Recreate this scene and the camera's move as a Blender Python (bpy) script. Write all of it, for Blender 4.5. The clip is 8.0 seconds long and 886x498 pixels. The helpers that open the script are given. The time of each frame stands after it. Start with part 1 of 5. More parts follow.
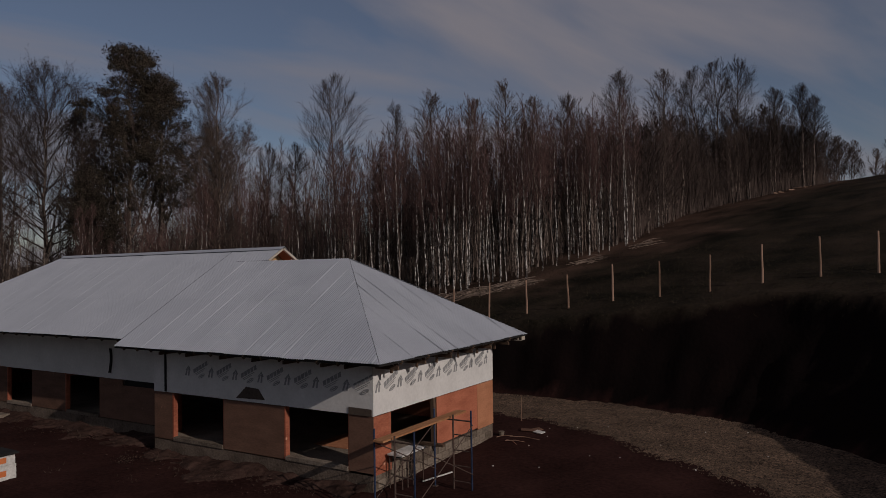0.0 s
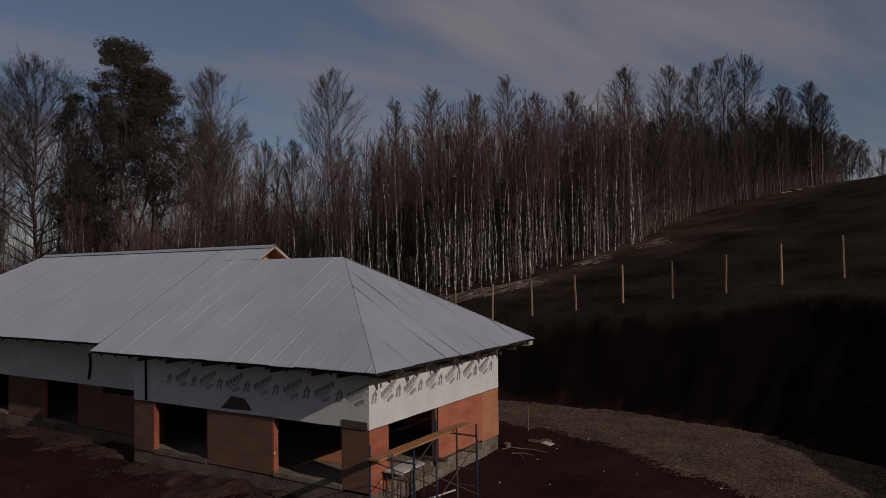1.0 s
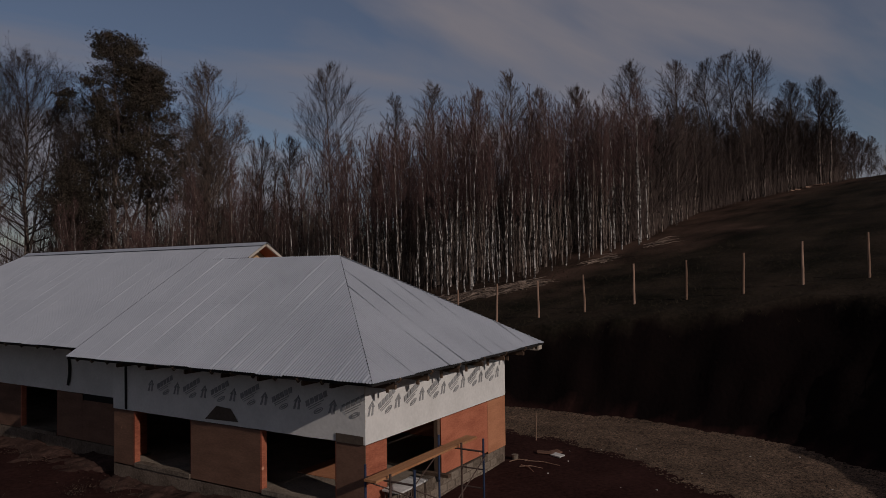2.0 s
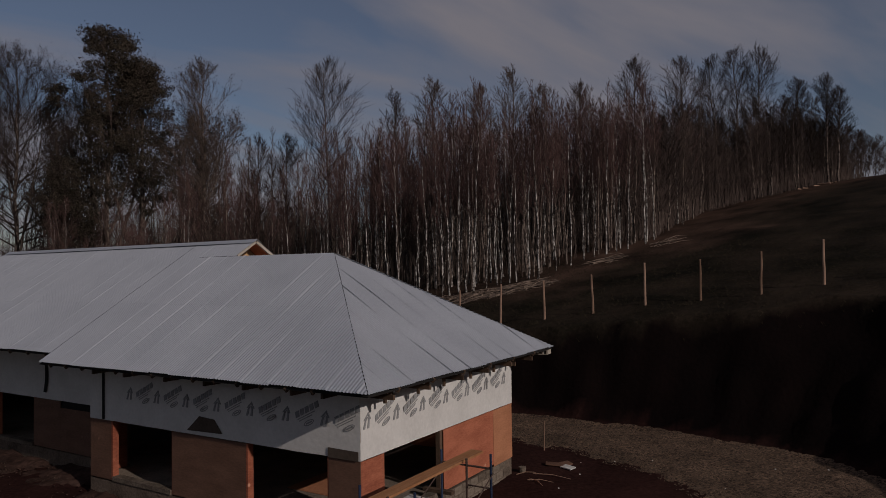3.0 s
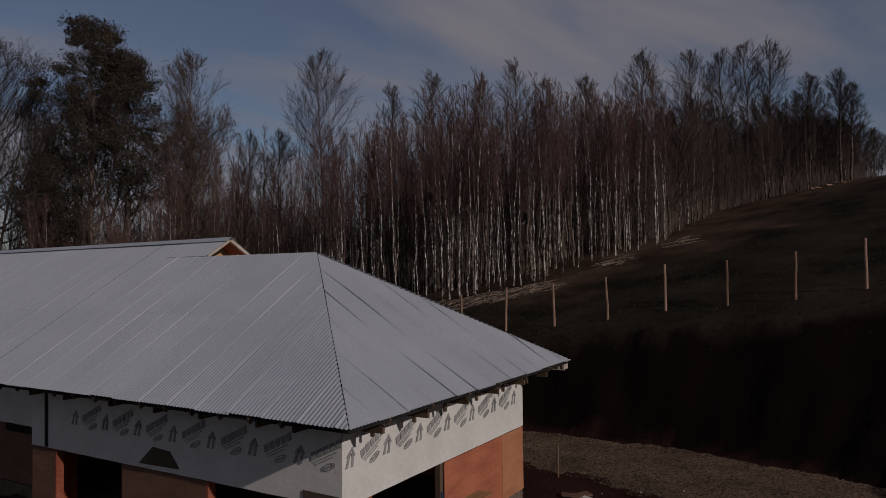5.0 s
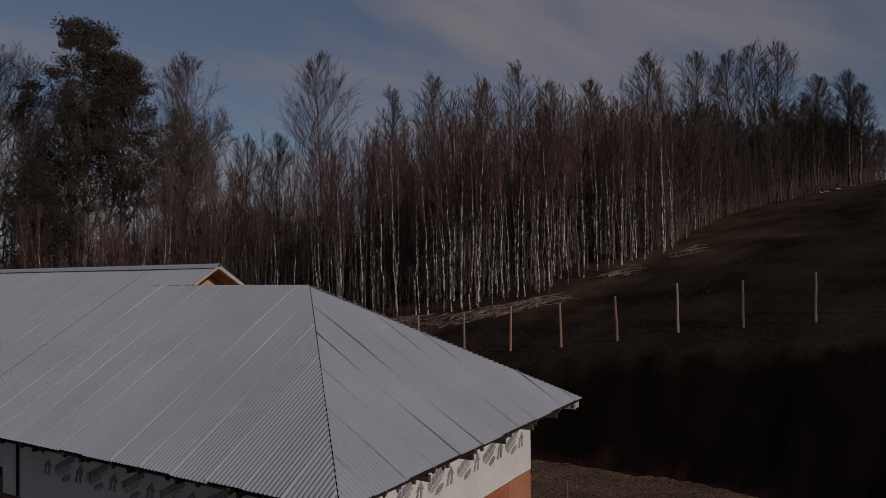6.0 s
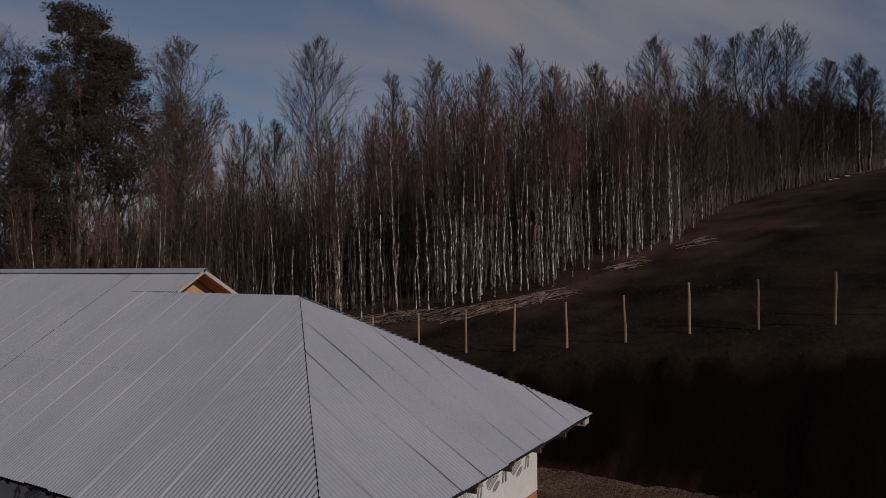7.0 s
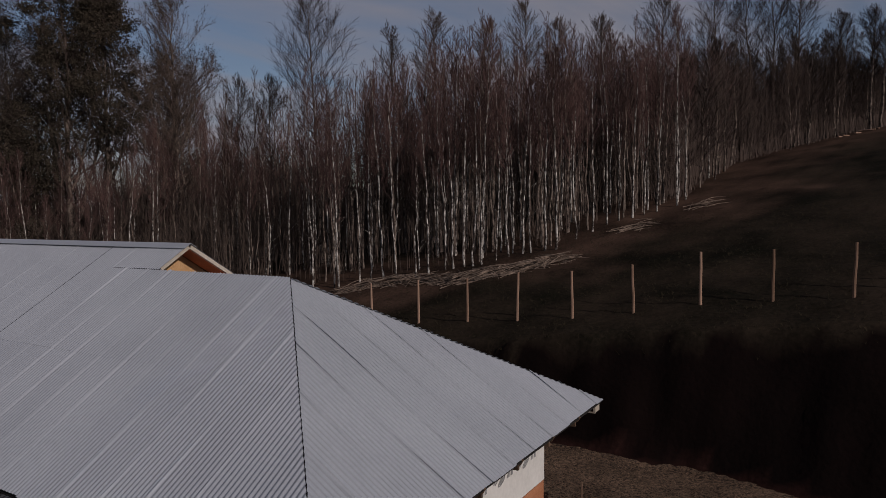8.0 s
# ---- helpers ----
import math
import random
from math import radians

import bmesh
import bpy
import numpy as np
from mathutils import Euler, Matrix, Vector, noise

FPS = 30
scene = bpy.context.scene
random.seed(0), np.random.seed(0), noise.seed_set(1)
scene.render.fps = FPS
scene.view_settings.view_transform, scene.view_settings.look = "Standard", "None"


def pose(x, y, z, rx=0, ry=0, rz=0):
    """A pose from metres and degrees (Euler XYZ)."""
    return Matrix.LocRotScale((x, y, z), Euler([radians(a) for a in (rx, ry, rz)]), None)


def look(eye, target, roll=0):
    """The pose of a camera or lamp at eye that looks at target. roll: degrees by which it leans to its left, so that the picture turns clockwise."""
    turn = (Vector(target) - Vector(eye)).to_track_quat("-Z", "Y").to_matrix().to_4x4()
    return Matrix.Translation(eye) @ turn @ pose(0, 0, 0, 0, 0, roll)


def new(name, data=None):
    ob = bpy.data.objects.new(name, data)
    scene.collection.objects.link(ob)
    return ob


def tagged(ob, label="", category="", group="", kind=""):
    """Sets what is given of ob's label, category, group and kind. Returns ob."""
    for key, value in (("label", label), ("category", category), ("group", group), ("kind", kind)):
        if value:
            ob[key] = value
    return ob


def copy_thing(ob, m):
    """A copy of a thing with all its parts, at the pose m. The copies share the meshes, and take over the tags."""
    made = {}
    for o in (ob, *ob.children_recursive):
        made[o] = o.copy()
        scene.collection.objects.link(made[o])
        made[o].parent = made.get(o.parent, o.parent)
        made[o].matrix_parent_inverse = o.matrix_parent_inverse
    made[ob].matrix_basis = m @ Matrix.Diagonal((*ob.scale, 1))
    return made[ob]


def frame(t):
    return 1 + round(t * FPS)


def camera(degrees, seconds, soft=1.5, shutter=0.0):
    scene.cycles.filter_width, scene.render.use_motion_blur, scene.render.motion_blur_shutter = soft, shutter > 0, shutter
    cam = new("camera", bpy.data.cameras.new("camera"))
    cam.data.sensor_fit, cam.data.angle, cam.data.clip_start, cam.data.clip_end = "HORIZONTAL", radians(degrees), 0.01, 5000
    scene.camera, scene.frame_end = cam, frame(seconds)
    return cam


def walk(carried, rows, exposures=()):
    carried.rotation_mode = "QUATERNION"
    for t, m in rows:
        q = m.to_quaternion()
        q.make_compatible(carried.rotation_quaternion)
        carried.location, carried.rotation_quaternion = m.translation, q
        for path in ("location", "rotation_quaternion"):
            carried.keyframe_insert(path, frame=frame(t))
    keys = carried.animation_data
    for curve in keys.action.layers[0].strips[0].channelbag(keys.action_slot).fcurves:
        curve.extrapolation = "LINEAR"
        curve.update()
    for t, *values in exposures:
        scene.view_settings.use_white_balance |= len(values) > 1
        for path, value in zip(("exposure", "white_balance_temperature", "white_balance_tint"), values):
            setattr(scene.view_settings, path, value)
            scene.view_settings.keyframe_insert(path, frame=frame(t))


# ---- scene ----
cam = camera(65.3, 8.0, 0.6)
PATH = [
    (0, (11.018, -14.46, 5.73), (9.978, -12.753, 5.79), -1.0),
    (0.5, (10.565, -13.797, 5.732), (9.525, -12.09, 5.792), -0.9),
    (1, (10.114, -13.136, 5.693), (9.075, -11.428, 5.756), -0.9),
    (1.5, (9.699, -12.498, 5.697), (8.658, -10.791, 5.758), -0.9),
    (3, (8.502, -10.741, 5.631), (7.462, -9.034, 5.695), -0.9),
    (3.5, (8.158, -10.168, 5.614), (7.117, -8.462, 5.679), -0.9),
    (4, (7.812, -9.627, 5.575), (6.771, -7.921, 5.643), -0.9),
    (4.5, (7.483, -9.094, 5.537), (6.442, -7.388, 5.606), -0.9),
    (4.7, (7.346, -8.878, 5.53), (6.306, -7.171, 5.601), -0.9),
    (5.8, (6.65, -7.80, 6.30), (5.615, -6.09, 6.368), -0.9),
    (6, (6.554, -7.621, 6.418), (5.513, -5.915, 6.481), -0.9),
    (6.5, (6.277, -7.153, 6.663), (5.234, -5.448, 6.726), -0.9),
    (7, (6.006, -6.676, 6.925), (4.96, -4.971, 6.94), -0.9),
    (7.5, (5.706, -6.247, 7.162), (4.661, -4.542, 7.119), -0.9),
    (8, (5.405, -5.784, 7.384), (4.361, -4.083, 7.264), -0.8),
]
walk(cam, [(t, look(eye, target, roll)) for t, eye, target, roll in PATH], [(0.0, -1.22, 6400, 17), (3.0, -1.32, 6400, 17), (6.0, -1.32, 6350, 17), (7.0, -1.12, 6350, 17), (8.0, -1.0, 6300, 17)])

# ---------------------------------------------------------------- light
SUN_DIR = Vector((0.883, -0.234, 0.407)).normalized()   # towards the sun
SUN_ELEV = math.asin(SUN_DIR.z)
SUN_AZIM = math.atan2(SUN_DIR.x, SUN_DIR.y)

CLOUD_TURN = 68.0                       # the way in which the high cloud is drawn out

world = bpy.data.worlds.new("sky")
scene.world = world
world.use_nodes = True
wn, wl = world.node_tree.nodes, world.node_tree.links
wn.clear()
w_out = wn.new("ShaderNodeOutputWorld")
w_bg = wn.new("ShaderNodeBackground")
w_bg.inputs["Strength"].default_value = 0.085
w_sky = wn.new("ShaderNodeTexSky")
w_sky.sky_type = "NISHITA"
w_sky.sun_disc = False
w_sky.sun_elevation = SUN_ELEV
w_sky.sun_rotation = SUN_AZIM
w_sky.altitude = 200
w_sky.air_density = 1.0
w_sky.dust_density = 0.4
w_sky.ozone_density = 2.0
# thin high cloud: noise over the sky's dome, drawn out into streaks
w_geo = wn.new("ShaderNodeTexCoord")
w_sep = wn.new("ShaderNodeSeparateXYZ")
wl.new(w_geo.outputs["Generated"], w_sep.inputs[0])
w_up = wn.new("ShaderNodeMath")
w_up.operation = "MAXIMUM"
w_up.inputs[1].default_value = 0.0
wl.new(w_sep.outputs["Z"], w_up.inputs[0])
w_den = wn.new("ShaderNodeMath")
w_den.operation = "ADD"
w_den.inputs[1].default_value = 0.22
wl.new(w_up.outputs[0], w_den.inputs[0])
w_flat = wn.new("ShaderNodeVectorMath")
w_flat.operation = "DIVIDE"
w_comb = wn.new("ShaderNodeCombineXYZ")
for axis in range(3):
    wl.new(w_den.outputs[0], w_comb.inputs[axis])
wl.new(w_geo.outputs["Generated"], w_flat.inputs[0])
wl.new(w_comb.outputs[0], w_flat.inputs[1])
w_map = wn.new("ShaderNodeMapping")
w_map.vector_type = "TEXTURE"
w_map.inputs["Rotation"].default_value = (0, 0, radians(CLOUD_TURN))
w_map.inputs["Location"].default_value = (-0.30, 0.15, 0)
w_map.inputs["Scale"].default_value = (1.7, 0.55, 1)
wl.new(w_flat.outputs[0], w_map.inputs[0])
w_noise = wn.new("ShaderNodeTexNoise")
w_noise.inputs["Scale"].default_value = 1.15
w_noise.inputs["Detail"].default_value = 6
w_noise.inputs["Roughness"].default_value = 0.48
w_noise.inputs["Distortion"].default_value = 0.5
wl.new(w_map.outputs[0], w_noise.inputs["Vector"])
w_ramp = wn.new("ShaderNodeValToRGB")
w_ramp.color_ramp.elements[0].position = 0.40
w_ramp.color_ramp.elements[0].color = (0.16, 0.16, 0.16, 1)
w_ramp.color_ramp.elements[1].position = 0.62
w_ramp.color_ramp.elements[1].color = (0.92, 0.92, 0.92, 1)
wl.new(w_noise.outputs["Fac"], w_ramp.inputs[0])
w_mix = wn.new("ShaderNodeMix")
w_mix.data_type = "RGBA"
w_mix.inputs["B"].default_value = (4.9, 4.68, 4.95, 1)
wl.new(w_ramp.outputs[0], w_mix.inputs["Factor"])
wl.new(w_sky.outputs[0], w_mix.inputs["A"])
wl.new(w_mix.outputs["Result"], w_bg.inputs["Color"])
wl.new(w_bg.outputs[0], w_out.inputs[0])

sun = new("sun", bpy.data.lights.new("sun", "SUN"))
sun.data.energy = 4.2
sun.data.angle = radians(0.5)
sun.data.color = (1.0, 0.93, 0.85)
sun.matrix_world = look((40, -10, 30), Vector((40, -10, 30)) - SUN_DIR)


# ---------------------------------------------------------------- materials
def material(name, dark, light, scale=4.0, rough=0.9, metal=0.0, bump=0.0, bump_scale=40.0, fine=None, stretch=(1, 1, 1),
             per_piece=0.0, spec=0.12):
    """A surface of two tones mixed by noise at a large and a fine scale, with grain in relief."""
    m = bpy.data.materials.new(name)
    m.use_nodes = True
    n, l = m.node_tree.nodes, m.node_tree.links
    b = n["Principled BSDF"]
    b.inputs["Roughness"].default_value = rough
    b.inputs["Metallic"].default_value = metal
    b.inputs["Specular IOR Level"].default_value = spec
    tc = n.new("ShaderNodeTexCoord")
    mp = n.new("ShaderNodeMapping")
    mp.inputs["Scale"].default_value = stretch
    l.new(tc.outputs["Object"], mp.inputs[0])
    big = n.new("ShaderNodeTexNoise")
    big.inputs["Scale"].default_value = scale
    big.inputs["Detail"].default_value = 5
    l.new(mp.outputs[0], big.inputs["Vector"])
    small = n.new("ShaderNodeTexNoise")
    small.inputs["Scale"].default_value = fine or scale * 9
    small.inputs["Detail"].default_value = 4
    small.inputs["Roughness"].default_value = 0.7
    l.new(mp.outputs[0], small.inputs["Vector"])
    mixed = n.new("ShaderNodeMath")
    mixed.operation = "MULTIPLY_ADD"
    mixed.inputs[1].default_value = 0.5
    half = n.new("ShaderNodeMath")
    half.operation = "MULTIPLY"
    half.inputs[1].default_value = 0.5
    l.new(small.outputs["Fac"], half.inputs[0])
    l.new(big.outputs["Fac"], mixed.inputs[0])
    l.new(half.outputs[0], mixed.inputs[2])
    last = mixed
    if per_piece:
        info = n.new("ShaderNodeObjectInfo")
        shift = n.new("ShaderNodeMath")
        shift.operation = "MULTIPLY_ADD"
        shift.inputs[1].default_value = per_piece
        l.new(info.outputs["Random"], shift.inputs[0])
        l.new(mixed.outputs[0], shift.inputs[2])
        back = n.new("ShaderNodeMath")
        back.operation = "SUBTRACT"
        back.inputs[1].default_value = per_piece / 2
        l.new(shift.outputs[0], back.inputs[0])
        last = back
    ramp = n.new("ShaderNodeValToRGB")
    ramp.color_ramp.elements[0].position = 0.32
    ramp.color_ramp.elements[0].color = (*dark, 1)
    ramp.color_ramp.elements[1].position = 0.68
    ramp.color_ramp.elements[1].color = (*light, 1)
    l.new(last.outputs[0], ramp.inputs[0])
    l.new(ramp.outputs[0], b.inputs["Base Color"])
    if bump:
        rel = n.new("ShaderNodeTexNoise")
        rel.inputs["Scale"].default_value = bump_scale
        rel.inputs["Detail"].default_value = 5
        l.new(mp.outputs[0], rel.inputs["Vector"])
        bm_node = n.new("ShaderNodeBump")
        bm_node.inputs["Strength"].default_value = bump
        bm_node.inputs["Distance"].default_value = 0.03
        l.new(rel.outputs["Fac"], bm_node.inputs["Height"])
        l.new(bm_node.outputs[0], b.inputs["Normal"])
    return m


def ground_material():
    """Dark volcanic soil in the yard and on the cut, thin brown-green winter turf on the hill above it. The cut's shade
    is put into its colour.
    """
    m = material("soil_and_turf", (0.0115, 0.0050, 0.0043), (0.053, 0.0235, 0.019), 0.35, 0.95, spec=0.02, bump=0.9, bump_scale=6, fine=9)
    n, l = m.node_tree.nodes, m.node_tree.links
    b = n["Principled BSDF"]
    soil = b.inputs["Base Color"].links[0].from_socket
    tc = n.new("ShaderNodeTexCoord")
    patch = n.new("ShaderNodeTexNoise")
    patch.inputs["Scale"].default_value = 0.22
    patch.inputs["Detail"].default_value = 6
    l.new(tc.outputs["Object"], patch.inputs["Vector"])
    blade = n.new("ShaderNodeTexNoise")
    blade.inputs["Scale"].default_value = 7
    blade.inputs["Detail"].default_value = 6
    blade.inputs["Roughness"].default_value = 0.75
    l.new(tc.outputs["Object"], blade.inputs["Vector"])
    tones = n.new("ShaderNodeValToRGB")
    tones.color_ramp.elements[0].position = 0.40
    tones.color_ramp.elements[0].color = (0.0076, 0.0074, 0.0048, 1)
    tones.color_ramp.elements[1].position = 0.60
    tones.color_ramp.elements[1].color = (0.037, 0.0262, 0.0180, 1)
    both = n.new("ShaderNodeMath")
    both.operation = "MULTIPLY_ADD"
    both.inputs[1].default_value = 0.6
    part_b = n.new("ShaderNodeMath")
    part_b.operation = "MULTIPLY"
    part_b.inputs[1].default_value = 0.4
    l.new(blade.outputs["Fac"], part_b.inputs[0])
    l.new(patch.outputs["Fac"], both.inputs[0])
    l.new(part_b.outputs[0], both.inputs[2])
    l.new(both.outputs[0], tones.inputs[0])
    # fallen leaves and twigs lie along the wood
    litter = n.new("ShaderNodeAttribute")
    litter.attribute_name = "litter"
    brown = n.new("ShaderNodeValToRGB")
    brown.color_ramp.elements[0].position = 0.38
    brown.color_ramp.elements[0].color = (0.018, 0.012, 0.009, 1)
    brown.color_ramp.elements[1].position = 0.62
    brown.color_ramp.elements[1].color = (0.090, 0.054, 0.038, 1)
    l.new(both.outputs[0], brown.inputs[0])
    strewn = n.new("ShaderNodeMix")
    strewn.data_type = "RGBA"
    l.new(litter.outputs["Fac"], strewn.inputs["Factor"])
    l.new(tones.outputs[0], strewn.inputs["A"])
    l.new(brown.outputs[0], strewn.inputs["B"])
    turf = n.new("ShaderNodeAttribute")
    turf.attribute_name = "turf"
    mix = n.new("ShaderNodeMix")
    mix.data_type = "RGBA"
    l.new(turf.outputs["Fac"], mix.inputs["Factor"])
    # the cut's dark earth, made darker still to paint in its shade
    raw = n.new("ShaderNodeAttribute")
    raw.attribute_name = "shaded_earth"
    shaded_soil = n.new("ShaderNodeMix")
    shaded_soil.data_type = "RGBA"
    shaded_soil.inputs["B"].default_value = (0.0046, 0.0034, 0.0032, 1)
    l.new(raw.outputs["Fac"], shaded_soil.inputs["Factor"])
    l.new(soil, shaded_soil.inputs["A"])
    l.new(shaded_soil.outputs["Result"], mix.inputs["A"])
    l.new(strewn.outputs["Result"], mix.inputs["B"])
    l.new(mix.outputs["Result"], b.inputs["Base Color"])
    return m


def bark_material(name, dark, light, marks=0.55):
    """Pale bark with dark cross bands and patches."""
    m = bpy.data.materials.new(name)
    m.use_nodes = True
    n, l = m.node_tree.nodes, m.node_tree.links
    b = n["Principled BSDF"]
    b.inputs["Roughness"].default_value = 0.85
    b.inputs["Specular IOR Level"].default_value = 0.1
    tc = n.new("ShaderNodeTexCoord")
    mp = n.new("ShaderNodeMapping")
    mp.inputs["Scale"].default_value = (5, 5, 3.2)
    l.new(tc.outputs["Object"], mp.inputs[0])
    info = n.new("ShaderNodeObjectInfo")
    off = n.new("ShaderNodeVectorMath")
    off.operation = "ADD"
    l.new(mp.outputs[0], off.inputs[0])
    times = n.new("ShaderNodeMath")
    times.operation = "MULTIPLY"
    times.inputs[1].default_value = 60
    l.new(info.outputs["Random"], times.inputs[0])
    l.new(times.outputs[0], off.inputs[1])
    bands = n.new("ShaderNodeTexNoise")
    bands.inputs["Scale"].default_value = 1.0
    bands.inputs["Detail"].default_value = 6
    bands.inputs["Roughness"].default_value = 0.75
    l.new(off.outputs[0], bands.inputs["Vector"])
    ramp = n.new("ShaderNodeValToRGB")
    ramp.color_ramp.elements[0].position = marks - 0.12
    ramp.color_ramp.elements[0].color = (*dark, 1)
    ramp.color_ramp.elements[1].position = marks + 0.03
    ramp.color_ramp.elements[1].color = (*light, 1)
    l.new(bands.outputs["Fac"], ramp.inputs[0])
    l.new(ramp.outputs[0], b.inputs["Base Color"])
    return m


def plywood(name, dark, light, knot):
    """Rotary-cut plywood: long wandering grain, blotches of stain and pale or dark knots."""
    m = material(name, dark, light, 1.1, 0.72, bump=0.12, bump_scale=26, fine=9, stretch=(1.0, 1.0, 3.4), per_piece=0.22)
    n, l = m.node_tree.nodes, m.node_tree.links
    b = n["Principled BSDF"]
    tone = b.inputs["Base Color"].links[0].from_socket
    tc = n.new("ShaderNodeTexCoord")
    warp = n.new("ShaderNodeTexNoise")
    warp.inputs["Scale"].default_value = 2.4
    l.new(tc.outputs["Object"], warp.inputs["Vector"])
    put = n.new("ShaderNodeMix")
    put.data_type = "RGBA"
    put.inputs["Factor"].default_value = 0.12
    l.new(tc.outputs["Object"], put.inputs["A"])
    l.new(warp.outputs["Color"], put.inputs["B"])
    knots = n.new("ShaderNodeTexVoronoi")
    knots.inputs["Scale"].default_value = 2.3
    l.new(put.outputs["Result"], knots.inputs["Vector"])
    ring = n.new("ShaderNodeValToRGB")
    ring.color_ramp.elements[0].position = 0.035
    ring.color_ramp.elements[0].color = (1, 1, 1, 1)
    ring.color_ramp.elements[1].position = 0.10
    ring.color_ramp.elements[1].color = (0, 0, 0, 1)
    l.new(knots.outputs["Distance"], ring.inputs[0])
    mix = n.new("ShaderNodeMix")
    mix.data_type = "RGBA"
    mix.inputs["B"].default_value = (*knot, 1)
    l.new(ring.outputs[0], mix.inputs["Factor"])
    l.new(tone, mix.inputs["A"])
    l.new(mix.outputs["Result"], b.inputs["Base Color"])
    return m


def gravel_material():
    """Crushed stone: every pebble its own tone, dark gaps between."""
    m = material("gravel", (0.046, 0.031, 0.022), (0.175, 0.120, 0.085), 0.8, 0.95, fine=6)
    n, l = m.node_tree.nodes, m.node_tree.links
    b = n["Principled BSDF"]
    tone = b.inputs["Base Color"].links[0].from_socket
    tc = n.new("ShaderNodeTexCoord")
    peb = n.new("ShaderNodeTexVoronoi")
    peb.inputs["Scale"].default_value = 24
    l.new(tc.outputs["Object"], peb.inputs["Vector"])
    grey = n.new("ShaderNodeSeparateColor")
    l.new(peb.outputs["Color"], grey.inputs[0])
    ramp = n.new("ShaderNodeValToRGB")
    ramp.color_ramp.elements[0].color = (0.25, 0.24, 0.23, 1)
    ramp.color_ramp.elements[1].color = (1.9, 1.8, 1.65, 1)
    l.new(grey.outputs[0], ramp.inputs[0])
    mul = n.new("ShaderNodeMix")
    mul.data_type, mul.blend_type = "RGBA", "MULTIPLY"
    mul.inputs["Factor"].default_value = 1.0
    l.new(tone, mul.inputs["A"])
    l.new(ramp.outputs[0], mul.inputs["B"])
    l.new(mul.outputs["Result"], b.inputs["Base Color"])
    bump = n.new("ShaderNodeBump")
    bump.inputs["Strength"].default_value = 0.9
    bump.inputs["Distance"].default_value = 0.04
    bump.invert = True
    l.new(peb.outputs["Distance"], bump.inputs["Height"])
    l.new(bump.outputs[0], b.inputs["Normal"])
    return m


MAT_GROUND = ground_material()
MAT_GRAVEL = gravel_material()
MAT_STONE = material("loose_stone", (0.045, 0.032, 0.022), (0.18, 0.128, 0.088), 3, 0.9)
MAT_ZINC = material("galvanised_sheet", (0.365, 0.378, 0.404), (0.440, 0.453, 0.478), 0.7, 0.38, 0.26, spec=0.3, per_piece=0.10, fine=14)
MAT_FELT = material("dark_underlay", (0.012, 0.011, 0.010), (0.03, 0.027, 0.025), 3, 0.95)
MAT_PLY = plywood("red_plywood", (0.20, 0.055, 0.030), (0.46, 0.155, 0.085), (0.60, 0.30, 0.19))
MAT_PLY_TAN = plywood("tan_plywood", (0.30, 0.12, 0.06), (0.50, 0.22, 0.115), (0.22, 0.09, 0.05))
MAT_PLY_DULL = plywood("dull_brown_plywood", (0.085, 0.044, 0.029), (0.185, 0.100, 0.066), (0.23, 0.12, 0.08))
MAT_PLY_RAW = material("raw_plywood", (0.42, 0.24, 0.11), (0.66, 0.42, 0.22), 2.0, 0.75, fine=26, per_piece=0.2)
MAT_BOARD = material("dull_brown_board", (0.060, 0.044, 0.034), (0.120, 0.090, 0.068), 1.6, 0.85, fine=14)
MAT_TIMBER = material("rough_timber", (0.05, 0.032, 0.022), (0.14, 0.09, 0.06), 5, 0.85, stretch=(1, 1, 1), per_piece=0.3)
MAT_PALE_WOOD = material("pale_timber", (0.32, 0.27, 0.21), (0.50, 0.44, 0.36), 4, 0.8, per_piece=0.3)
MAT_WRAP = material("white_house_wrap", (0.57, 0.545, 0.50), (0.71, 0.68, 0.63), 1.4, 0.65, bump=0.35, bump_scale=5, fine=11)
MAT_INK = material("grey_print", (0.22, 0.217, 0.21), (0.34, 0.335, 0.325), 6, 0.8)
MAT_CONCRETE = material("concrete", (0.075, 0.055, 0.040), (0.27, 0.215, 0.163), 1.7, 0.92, bump=0.5, bump_scale=22, per_piece=0.2)
MAT_MORTAR = material("dirty_concrete", (0.045, 0.031, 0.022), (0.20, 0.150, 0.112), 1.6, 0.95, bump=0.6, bump_scale=12)
MAT_POST = material("split_post_wood", (0.15, 0.09, 0.058), (0.34, 0.215, 0.15), 3, 0.85, stretch=(4, 4, 0.7), per_piece=0.4)
MAT_BIRCH = bark_material("birch_bark", (0.045, 0.034, 0.029), (0.60, 0.55, 0.485), 0.57)
MAT_BROWN_BARK = bark_material("young_birch_bark", (0.035, 0.025, 0.020), (0.26, 0.205, 0.165), 0.53)
MAT_GREY_BARK = bark_material("grey_bark", (0.028, 0.020, 0.017), (0.20, 0.155, 0.125), 0.54)
MAT_TWIG = material("red_brown_twigs", (0.040, 0.023, 0.020), (0.125, 0.074, 0.064), 0.5, 0.9, fine=3, per_piece=0.5)
MAT_TWIG_GREY = material("grey_brown_twigs", (0.034, 0.024, 0.020), (0.112, 0.082, 0.066), 0.5, 0.9, fine=3, per_piece=0.5)
MAT_TWIG_DENSE = material("dense_brown_twigs", (0.028, 0.020, 0.017), (0.098, 0.070, 0.058), 0.5, 0.9, fine=3, per_piece=0.4)
MAT_LEAF = material("dull_evergreen_leaves", (0.020, 0.016, 0.011), (0.078, 0.060, 0.042), 0.6, 0.8, fine=4)
